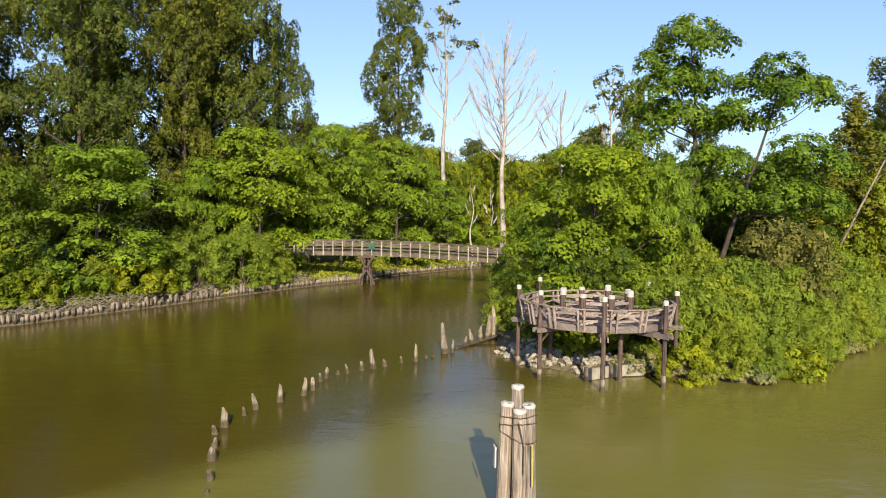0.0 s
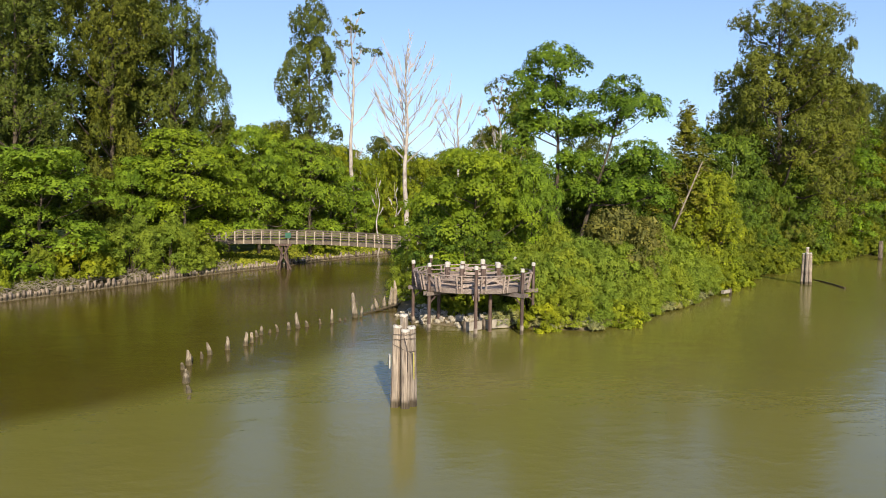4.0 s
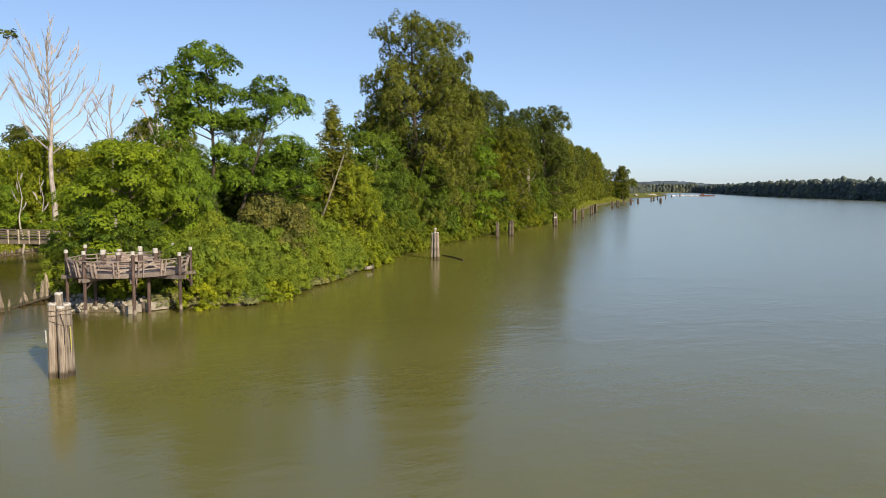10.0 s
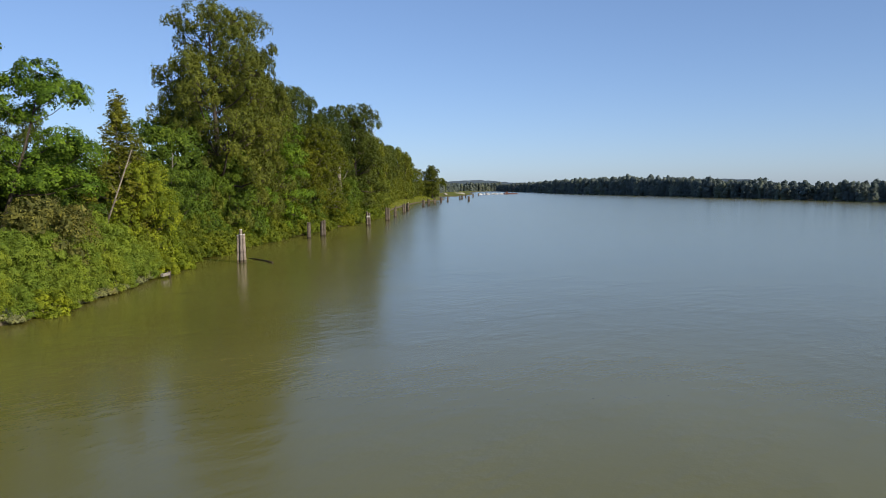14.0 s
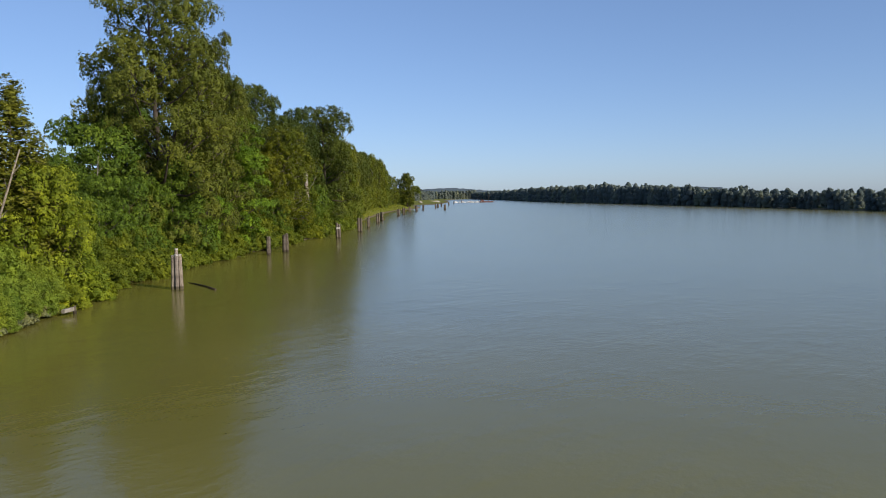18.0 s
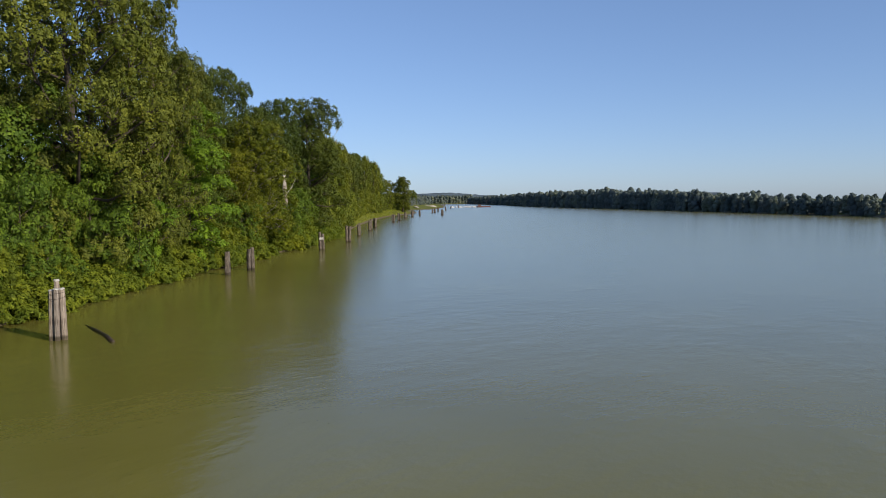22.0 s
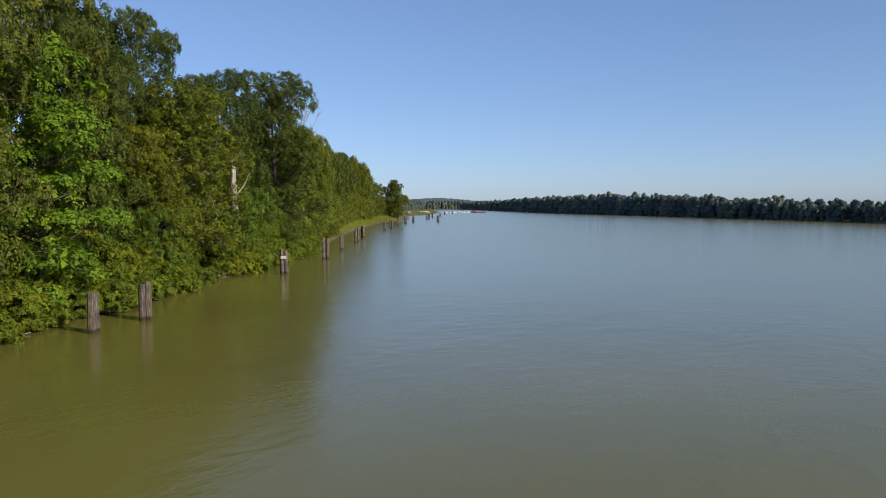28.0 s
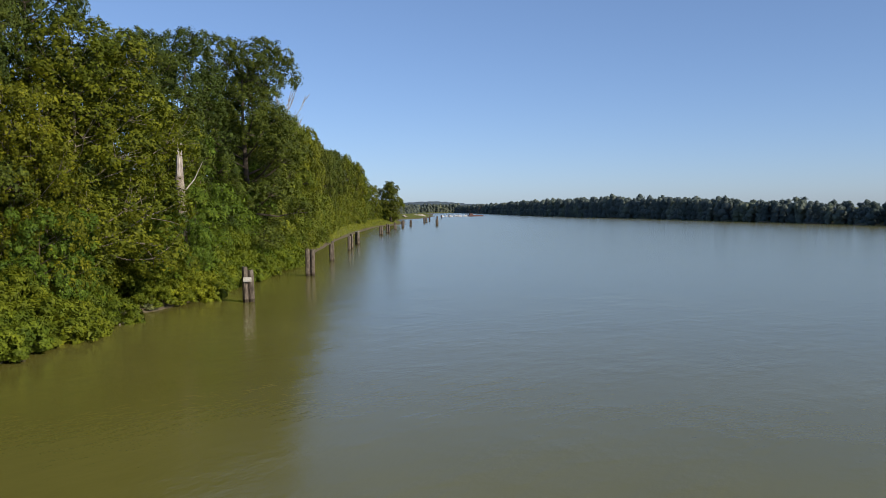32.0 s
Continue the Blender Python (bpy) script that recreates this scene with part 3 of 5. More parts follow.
MAPLE_B = ((0.9, 0.0, 19.5, 1.9), (3.2, 0.4, 18.0, 1.8), (-1.1, 0.6, 18.5, 1.7), (3.7, -0.6, 16.9, 1.4), (1.4, -1.3, 17.1, 2.0), (-2.3, -0.4, 16.2, 1.6), (-0.5, 1.2, 15.6, 1.6), (1.9, 1.8, 18.2, 1.7),
           (-2.7, 0.3, 12.3, 1.9), (2.6, -0.4, 13.0, 2.1), (4.6, 0.6, 11.8, 2.1), (0.6, 1.0, 11.2, 2.0), (2.0, -1.4, 9.4, 2.0), (-2.0, -1.0, 9.2, 1.7), (4.2, -1.0, 8.8, 2.0))


def set_lobes(spec, squash=0.62):
    return [(x, y, z, r * 1.14, r * squash) for x, y, z, r in spec]


def cotton(seed, R, profile, leaves, count=34, z0=0.10, fill=1.12, **more):
    return tree(seed, 30, crown_lobes(seed, 30, R, profile, z0, count, 0.36, 0.95), 0.54, 40, 0.125, leaves, BARK, 0.5, fill=fill, thick=0.16, droop=0.30, lift=0.35, peak=1.3, **more)


MAPLE_FANS = {"thick": 0.12, "droop": 0.4, "lift": 0.9}
KINDS = {
    "cottonwood": [lambda: cotton(11, 6.6, full, LEAF_COTTON),
                   lambda: cotton(12, 6.8, lobed, LEAF_COTTON, lean=(1.2, 0.6)),
                   lambda: cotton(13, 6.6, crowned, LEAF_COTTON)],
    "far_cottonwood": [lambda: tree(14, 30, crown_lobes(14, 30, 6.6, full, 0.04, 28, 0.42, 0.95), 0.95, 33, 0.244, LEAF_COTTON, BARK, 0.5, thick=0.16, droop=0.30, lift=0.35, peak=1.3),
                       lambda: tree(15, 30, crown_lobes(15, 30, 6.4, crowned, 0.04, 28, 0.42, 0.95), 0.95, 33, 0.244, LEAF_ROW, BARK, 0.5, thick=0.16, droop=0.30, lift=0.35, peak=1.3)],
    "dark_cottonwood": [lambda: cotton(18, 6.8, crowned, LEAF_DEEP), lambda: cotton(19, 6.6, full, LEAF_DEEP)],
    "slender_cottonwood": [lambda: tree(17, 30, crown_lobes(17, 30, 4.2, column, 0.22, 28, 0.44, 1.1), 0.60, 56, 0.135, LEAF_COTTON, BARK, 0.4, thick=0.16, droop=0.30, lift=0.35, peak=1.3)],
    "maple": [lambda: tree(21, 14, maple_lobes(21, 14, 5.2), 0.72, 56, 0.131, LEAF_MAPLE, BARK, 0.22, **MAPLE_FANS),
              lambda: tree(22, 14, maple_lobes(22, 14, 5.0, crowned), 0.72, 56, 0.131, LEAF_MAPLE, BARK, 0.22, (0.5, 0.3), **MAPLE_FANS),
              lambda: tree(23, 14, maple_lobes(23, 14, 5.0, column), 0.72, 56, 0.131, LEAF_MAPLE, BARK, 0.22, **MAPLE_FANS)],
    "dark_maple": [lambda: tree(25, 14, maple_lobes(25, 14, 5.0), 0.72, 46, 0.144, LEAF_MAPLE_SHADE, BARK, 0.22, **MAPLE_FANS),
                   lambda: tree(26, 14, crown_lobes(26, 14, 4.8, column, 0.08, 22, 0.44, 0.8), 0.66, 46, 0.144, LEAF_MAPLE_SHADE, BARK, 0.22, thick=0.12, droop=0.7)],
    "far_maple": [lambda: tree(24, 14, maple_lobes(24, 14, 5.2, full, 20), 0.85, 33, 0.191, LEAF_MAPLE, BARK, 0.22, **MAPLE_FANS)],
    "far_dark_maple": [lambda: tree(27, 14, crown_lobes(27, 14, 5.2, full, 0.06, 20, 0.44, 0.8), 1.0, 18, 0.26, LEAF_ROW, BARK, 0.22)],
    "golden_cottonwood": [lambda: tree(16, 30, crown_lobes(16, 29, 7.2, ragged, 0.10, 60, 0.28, 0.95, 0.9) + [(0.6, 0.2, 28.4, 1.1, 1.7)], 0.52, 40, 0.122, LEAF_GOLDEN, BARK, 0.55, (0.8, 0.3), 0.16, 0.30, 0.35, peak=1.5)],
    "big_maple": [lambda: tree(31, 22, set_lobes(MAPLE_A), 0.66, 59, 0.135, LEAF_BIG_MAPLE, BARK, 0.34, (-1.0, 0), 0.2, 0.4, 0.8, 1.5, (0.5, 0), 0.4),
                  lambda: tree(32, 20.5, set_lobes(MAPLE_B), 0.66, 59, 0.135, LEAF_BIG_MAPLE, BARK, 0.30, (1.2, 0), 0.2, 0.4, 0.8, 1.5, (-3.6, 0.8), 0.4)],
    "dome_maple": [lambda: tree(59, 11, maple_lobes(59, 11, 5.2, full, 44, 0.32), 0.55, 51, 0.109, LEAF_BRIGHT, BARK, 0.2, thick=0.14, droop=0.4, lift=0.8, fill=1.2, low=0.1)],
    "layered_maple": [lambda: tree(28, 20, crown_lobes(28, 20, 5.4, column, 0.05, 40, 0.38, 0.34), 0.75, 56, 0.139, LEAF_LAYERED, BARK, 0.3, fill=1.3, **MAPLE_FANS)],
    "birch": [lambda: tree(41, 18, crown_lobes(41, 18, 3.6, column, 0.10, 30, 0.44, 1.3), 0.52, 44, 0.117, LEAF_BIRCH, BARK_PALE, 0.18, thick=0.2, droop=0.4, lift=0.3, peak=0.9),
              lambda: tree(42, 18, crown_lobes(42, 18, 5.0, crowned, 0.15, 38, 0.36, 1.2), 0.46, 32, 0.108, LEAF_BIRCH, BARK_PALE, 0.20, (0.8, -0.5), 0.2, 0.4, 0.3, peak=0.9)],
    "far_birch": [lambda: tree(43, 18, crown_lobes(43, 18, 4.8, full, 0.06, 22, 0.44, 1.1), 0.85, 26, 0.191, LEAF_BIRCH, BARK_PALE, 0.2, thick=0.4)],
    "poplar": [lambda: tree(45, 17, crown_lobes(45, 16, 2.9, spindle, 0.06, 44, 0.46, 1.3, 0.5, 0.15) + [(0, 0, 15.4, 0.35, 1.4)], 0.36, 34, 0.090, LEAF_GOLDEN, BARK_PALE, 0.16, thick=0.3, droop=0.3, lift=0.4, peak=2.2)],
    "willow": [lambda: dome(51, 3.0, 5.2, 48, 0.68, 24, 0.074, LEAF_SHRUB),
               lambda: dome(52, 2.8, 5.0, 46, 0.66, 24, 0.074, LEAF_SHRUB)],
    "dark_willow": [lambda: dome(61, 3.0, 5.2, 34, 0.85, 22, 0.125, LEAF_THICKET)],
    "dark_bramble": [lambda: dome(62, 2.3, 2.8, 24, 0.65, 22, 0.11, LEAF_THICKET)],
    "far_willow": [lambda: dome(57, 3.0, 5.2, 30, 0.9, 18, 0.15, LEAF_SHRUB)],
    "round_tree": [lambda: tree(58, 10, crown_lobes(58, 10, 3.4, full, 0.04, 40, 0.36, 0.9), 0.42, 32, 0.115, LEAF_BRAMBLE, BARK, 0.14, thick=0.15, droop=0.7, low=0.05)],
    "bramble": [lambda: dome(53, 2.2, 2.6, 24, 0.6, 22, 0.105, LEAF_BRAMBLE),
                lambda: dome(54, 2.4, 2.9, 26, 0.6, 22, 0.105, LEAF_BRAMBLE)],
    "brown_shrub": [lambda: dome(55, 3.0, 6.0, 40, 0.8, 20, 0.085, LEAF_BROWN)],
    "silty_fringe": [lambda: dome(56, 1.3, 0.8, 9, 0.5, 22, 0.08, LEAF_DUSTY, 0.6)],
}
SIZE = {"dark_maple": 14, "layered_maple": 20, "dome_maple": 11, "cottonwood": 30, "golden_cottonwood": 30, "slender_cottonwood": 30, "dark_cottonwood": 30, "maple": 14, "big_maple": 21, "birch": 18, "poplar": 17, "willow": 5.2, "round_tree": 10, "bramble": 2.7, "brown_shrub": 6.0, "silty_fringe": 0.8}
NAMES = {
    "cottonwood": ("cottonwood_tree", "tall cottonwood with olive-green leaves and dark limbs", "tree", "riverside trees"),
    "golden_cottonwood": ("cottonwood_tree", "great cottonwood with a ragged golden-olive crown", "tree", "riverside trees"),
    "dark_cottonwood": ("cottonwood_tree", "tall cottonwood with a dense deep green crown", "tree", "riverside trees"),
    "slender_cottonwood": ("cottonwood_tree", "tall slender cottonwood with a ragged crown", "tree", "riverside trees"),
    "layered_maple": ("maple_tree", "tall maple with tiers of fresh green leaves", "tree", "riverside trees"),
    "dark_maple": ("maple_tree", "small dark green maple, shade put into its leaf colour", "tree", "riverside trees"),
    "dome_maple": ("maple_tree", "broad low maple with layered yellow-green leaves", "tree", "riverside trees"),
    "maple": ("maple_tree", "bushy maple with bright green layered leaves", "tree", "riverside trees"),
    "big_maple": ("bigleaf_maple", "tall maple with a clumped crown over a bare trunk", "tree", "riverside trees"),
    "birch": ("birch_tree", "birch with pale stems and yellowish green leaves", "tree", "riverside trees"),
    "poplar": ("poplar_tree", "narrow young poplar with upswept branches", "tree", "riverside trees"),
    "round_tree": ("alder_tree", "rounded yellow-green young tree on the bank", "tree", "riverside trees"),
    "willow": ("willow_shrub", "dense willow shrub with pale green leaves on the bank", "shrub", "bank shrubs"),
    "bramble": ("bramble_bush", "low bramble bush with yellow-green leaves on the bank", "shrub", "bank shrubs"),
    "brown_shrub": ("twiggy_shrub", "twiggy shrub with brownish sparse leaves", "shrub", "bank shrubs"),
    "silty_fringe": ("silty_plant", "low plant grey with dried silt at the waterline", "plant", "waterline plants"),
}
made, turns = {}, random.Random(5)


def plant(kind, x, y, h, wide=1.0, variant=None, turn=None, label=""):
    """Stands a plant of height h on the land; plants of a kind share their meshes."""
    name, text, cat, group = NAMES[kind]
    h0 = SIZE[kind]
    if ((x > 150 or (y > 97 and x < 40)) and kind in ("cottonwood", "maple", "birch")) or (x > 45 and kind == "willow"):
        kind, variant = "far_" + kind, None
    if kind == "far_maple" and x > 150:
        kind = "far_dark_maple"
    # downriver maples swap to leaves darkened for their side-lit, shadowed crowns
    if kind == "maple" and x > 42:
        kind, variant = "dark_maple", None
    # downriver shrubs swap to the darker thicket leaves
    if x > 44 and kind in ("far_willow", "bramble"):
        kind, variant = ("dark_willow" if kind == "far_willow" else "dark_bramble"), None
    v = turns.randrange(len(KINDS[kind])) if variant is None else variant
    if (kind, v) not in made:
        made[kind, v] = KINDS[kind][v]()
    s = h / h0
    m = pose(x, y, max(zof(x, y), 0.02) - 0.05, 0, 0, turns.uniform(0, 360) if turn is None else turn) @ Matrix.Diagonal((s * wide, s * wide, s, 1))
    ob = thing(name, label or text, cat, m, group)
    wood, crown = made[kind, v]
    part(wood.name.split(".")[0], wood, ob)
    part(crown.name.split(".")[0], crown, ob)
    return ob


# far bank and channel: tall cottonwoods behind, maples before them
for x, y, h, w in ((-46, 76, 34, 0.95), (-37, 80, 37, 0.9), (-29, 86, 38, 0.9), (-22, 88, 37, 0.8), (-42, 92, 36, 1), (-57, 70, 33, 1), (-30, 100, 36, 1), (-60, 95, 36, 1.1), (-52, 60, 30, 0.9), (-20, 94, 30, 0.7), (-34, 71, 31, 0.85), (-42, 65, 30, 0.85), (-27, 79, 33, 0.8), (-50, 68, 34, 0.9)):
    plant("cottonwood", x, y, h, w)
for x, y, h, w in ((-28.7, 62.5, 12.5, 1.28), (-18.6, 78, 15.6, 1.05), (-11.2, 88, 17, 0.86), (-4.8, 93, 16.3, 0.92), (-24, 76, 12, 0.8), (-15, 87, 14, 0.9), (-2, 101, 13.5, 0.9), (8, 100, 6, 1), (12.5, 104.5, 7, 1), (4.5, 103.5, 6.5, 1), (16, 108, 8, 1), (2, 108, 11, 1), (-9, 101, 17, 1), (-48, 50, 14, 1), (-44, 53.5, 11, 1), (-50, 57, 13, 1), (-41.5, 49.5, 8, 1)):
    plant("maple", x, y, h, w)
# left-edge maples in the leaf colour darkened for shade
for x, y, h in ((-33.8, 59, 10.5), (-39, 57, 11), (-31.5, 66, 11)):
    plant("dark_maple", x, y, h, 1.1)
plant("slender_cottonwood", -5.0, 97.5, 35, 0.84)
for x, y, h, w in ((8, 118, 14, 1), (15, 128, 15, 1.1), (0, 122, 16, 1), (22, 132, 15, 1), (-12, 118, 19, 1.1), (30, 125, 16, 1.1), (12, 140, 17, 1.2), (-4, 140, 18, 1.2), (25, 148, 18, 1.2)):
    plant("birch", x, y, h, w, 1)
for x, y, h, w in ((35, 165, 24, 1.2), (10, 175, 22, 1.2), (-15, 165, 24, 1.2), (-40, 130, 30, 1.2), (60, 165, 26, 1.2), (28, 104, 25, 0.6), (-30, 190, 26, 1.4), (50, 195, 24, 1.4)):
    plant("cottonwood", x, y, h, w)
for x, y, h in ((3, 111.5, 14), (8.5, 117, 16), (14.5, 117, 15), (19.5, 121, 17), (-1.5, 115, 16), (25, 118, 16)):
    plant("round_tree", x, y, h, 0.8, label="slim pale green young tree behind the channel")

# the spit behind the platform
for x, y, h, w, v in ((7.5, 57, 10, 0.8, 1), (13.5, 55.5, 11.5, 0.8, 0), (15.4, 49.5, 10.6, 0.62, 2)):
    plant("maple", x, y, h, w, v)
# the last three carry the shade behind the platform in their leaf colour
for x, y, h in ((100.2, 114.6, 8.5), (103.2, 117.2, 9.0), (122.5, 130.5, 11.0), (6.6, 46.6, 6.2), (9.0, 46.0, 5.0), (11.6, 46.4, 5.4)):
    plant("dark_maple", x, y, h, 0.85)
# fill the recess below the big maples, its shade put into leaf colour
for x, y, h in ((22.5, 60.5, 10), (27, 59, 10), (18.5, 59, 9), (31, 63, 11), (16.5, 55, 8)):
    plant("dark_maple", x, y, h, 1.0)
plant("dome_maple", 10.4, 49.6, 12.0, 1.0)
plant("big_maple", 20.1, 57, 21.0, 1.0, 0, -19)
plant("big_maple", 24.0, 54.4, 19.6, 1.0, 1, -22)
for x, y, h, w in ((18.5, 62, 8, 1), (28, 63, 11, 1), (22, 68, 11, 1), (15, 68, 11, 1), (33, 70, 13, 1), (24.5, 63, 11, 1), (29.5, 67, 12, 1)):
    plant("dark_maple", x, y, h, w)
plant("poplar", 35.6, 62.8, 18.8, 1.8)
plant("round_tree", 37.0, 60.2, 11.8, 0.85)
plant("round_tree", 40.5, 65, 9.0, 0.9)
plant("brown_shrub", 21.5, 46.2, 8.2, 0.95)
plant("brown_shrub", 25.5, 51, 7, 0.9)

# along the river: the great cottonwood, maples, birches, and the row beyond
for x, y, h, w, v in ((75.0, 95.0, 33.5, 0.76, 2), (57, 90, 24, 0.75, 1), (71, 99, 30, 0.8, 0), (80.5, 108, 31.5, 0.8, 2), (66, 102, 27, 0.8, 1), (91, 117, 31, 0.9, 0), (88, 113, 30, 0.8, 2), (94, 117, 29, 0.85, 0)):
    plant("cottonwood", x, y, h, w, v)
for x, y, h, w, v in ((98, 125, 30, 0.9, 1), (104, 124.5, 31, 0.9, 0), (111.5, 132.5, 22, 0.9, 1), (142.5, 149.0, 32.5, 1.2, 0), (130.5, 145, 30, 1.1, 1), (149, 157, 29, 0.95, 1), (121, 138, 27, 1.1, 0)):
    plant("dark_cottonwood", x, y, h, w, v)
plant("layered_maple", 83.0, 102.0, 21.8, 1.00)
plant("layered_maple", 71.5, 92.5, 15.5, 0.8)
plant("golden_cottonwood", 63.4, 89.2, 37.4, 1.0)
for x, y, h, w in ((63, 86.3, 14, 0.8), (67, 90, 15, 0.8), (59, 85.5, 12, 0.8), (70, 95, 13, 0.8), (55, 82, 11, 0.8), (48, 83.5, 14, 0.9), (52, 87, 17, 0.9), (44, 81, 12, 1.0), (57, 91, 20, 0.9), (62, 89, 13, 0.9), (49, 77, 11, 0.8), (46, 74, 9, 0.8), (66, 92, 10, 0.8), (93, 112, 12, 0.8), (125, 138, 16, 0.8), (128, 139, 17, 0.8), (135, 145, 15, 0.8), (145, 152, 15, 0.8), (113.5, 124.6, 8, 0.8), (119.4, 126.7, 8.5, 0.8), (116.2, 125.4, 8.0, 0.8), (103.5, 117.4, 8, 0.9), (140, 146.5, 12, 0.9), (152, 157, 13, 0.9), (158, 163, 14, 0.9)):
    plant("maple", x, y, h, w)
for x, y, h, w in ((106, 120.4, 22.5, 1.2), (100, 117.5, 17, 0.9), (109.5, 128, 16, 0.9), (121, 136.5, 20, 0.9)):
    plant("birch", x, y, h, w, 1)
row = random.Random(3)
ROW = [(162, 168, 26), (203, 206.5, 27.5), (250, 253.5, 27.5), (297, 296, 29.5), (360, 347, 30)]
for (x0, y0, h0), (x1, y1, h1) in zip(ROW, ROW[1:]):
    for j in range(7):
        t = j / 7
        x, y, h = x0 + (x1 - x0) * t, y0 + (y1 - y0) * t, h0 + (h1 - h0) * t
        plant("cottonwood", x + row.uniform(-2, 2), y + row.uniform(-1, 2), h + row.uniform(-1.5, 1.0), 0.66)
        plant("cottonwood", x + row.uniform(-2, 2) - 5, y + 9, h - 2, 0.75)
        for k in range(3):
            plant(("maple", "birch", "maple")[k], x + 2.2 * k + row.uniform(-1, 1), y + 2.0 * k - 3.2 + row.uniform(-0.8, 0.8), row.uniform(6, 13), 0.85, 1 if k == 1 else None)
for x, y, h, w in ((419, 381, 25.5, 1.2), (421, 383.5, 23, 1.2), (424, 394, 20, 1.1), (396, 374, 20, 1.2), (380, 364, 21, 1.1), (372, 358, 26, 0.8), (764, 690, 20, 1.5), (775, 700, 17, 1.5)):
    plant("cottonwood", x, y, h, w)
for i in range(16):
    plant(("birch", "maple")[i % 2], 364 + 7.0 * i, 348 + 5.2 * i + row.uniform(0, 6), row.uniform(6, 10), 1.2, 1 if i % 2 == 0 else None)
for i in range(10):
    plant("willow", 428 + 16 * i, 386 + 14.4 * i + row.uniform(4, 8), row.uniform(3, 6), 1.3)

# shrubs down the banks
bush = random.Random(8)


def along(line, step):
    line = [Vector(p) for p in line]
    out, rest = [], 0.0
    for a, b in zip(line, line[1:]):
        d = (b - a).normalized()
        L = (b - a).length
        while rest < L:
            p = a + d * rest
            out.append((p.x, p.y, -d.y, d.x))
            rest += step
        rest -= L
    return out


BANK = SPIT[10:33]
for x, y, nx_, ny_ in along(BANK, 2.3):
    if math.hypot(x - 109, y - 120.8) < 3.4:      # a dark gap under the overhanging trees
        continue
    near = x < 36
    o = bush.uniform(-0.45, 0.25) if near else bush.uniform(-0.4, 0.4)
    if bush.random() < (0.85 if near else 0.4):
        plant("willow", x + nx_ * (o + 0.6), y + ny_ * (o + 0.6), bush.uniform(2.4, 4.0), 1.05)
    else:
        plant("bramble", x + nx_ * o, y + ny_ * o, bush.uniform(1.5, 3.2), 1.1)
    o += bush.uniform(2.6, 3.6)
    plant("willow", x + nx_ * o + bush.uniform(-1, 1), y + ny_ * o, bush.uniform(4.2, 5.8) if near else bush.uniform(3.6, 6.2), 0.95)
for x, y, nx_, ny_ in along(SPIT[9:16], 1.4):
    plant("silty_fringe", x + nx_ * 0.35, y + ny_ * 0.35, bush.uniform(0.6, 1.0))
for x, y, nx_, ny_ in along(SPIT[16:32], 4.5):
    plant("silty_fringe", x + nx_ * 0.4, y + ny_ * 0.4, bush.uniform(0.4, 0.8))
for x, y, h in ((16, 42, 5.2), (18.5, 43, 5.6), (14.8, 44.8, 4.6), (21, 44.5, 5.2), (17, 46.5, 6), (14.2, 41.8, 3.0), (24, 47.5, 5.6), (27.5, 51, 5.4), (29.5, 54, 6.2), (13, 46, 4.5), (6.2, 46.5, 3), (7, 49, 4.5), (6.0, 53, 5)):
    plant("willow", x, y, h, 1.0)
for x, y, h, k in ((11.9, 40.9, 1.2, "bramble"), (8.6, 43.3, 1.3, "bramble"), (6.9, 43.4, 1.2, "bramble"), (10.3, 42.6, 1.3, "bramble"), (7.8, 41.9, 0.9, "bramble"), (8.3, 45.2, 2.4, "brown_shrub"), (10.6, 44.0, 2.2, "brown_shrub"), (6.2, 46.0, 2.2, "brown_shrub"), (-38.5, 48.5, 4.2, "bramble"), (-36.5, 50.5, 3.4, "bramble"), (-39.5, 51, 5.5, "willow"), (-33.5, 54.5, 3.6, "bramble"), (-31.5, 56.5, 3.0, "bramble"), (-36, 56, 5, "bramble"), (-25.8, 64.0, 3.6, "bramble"), (-22.5, 68.5, 6.2, "willow"), (-19.3, 72.6, 6.4, "willow"), (-28.5, 61.5, 3.5, "willow"), (-17.5, 76, 5.0, "willow"), (-26.5, 68, 5, "bramble"),
                   (-5, 96, 3, "bramble"), (0, 101, 3, "bramble"), (6, 107, 3.2, "bramble"), (10, 112, 3, "bramble"), (-19, 79, 4, "bramble"), (11, 66, 5, "willow"), (14, 76, 5, "willow"), (17.5, 86, 5, "willow"), (9, 60.5, 4.5, "willow")):
    plant(k, x, y, h, 1.0)


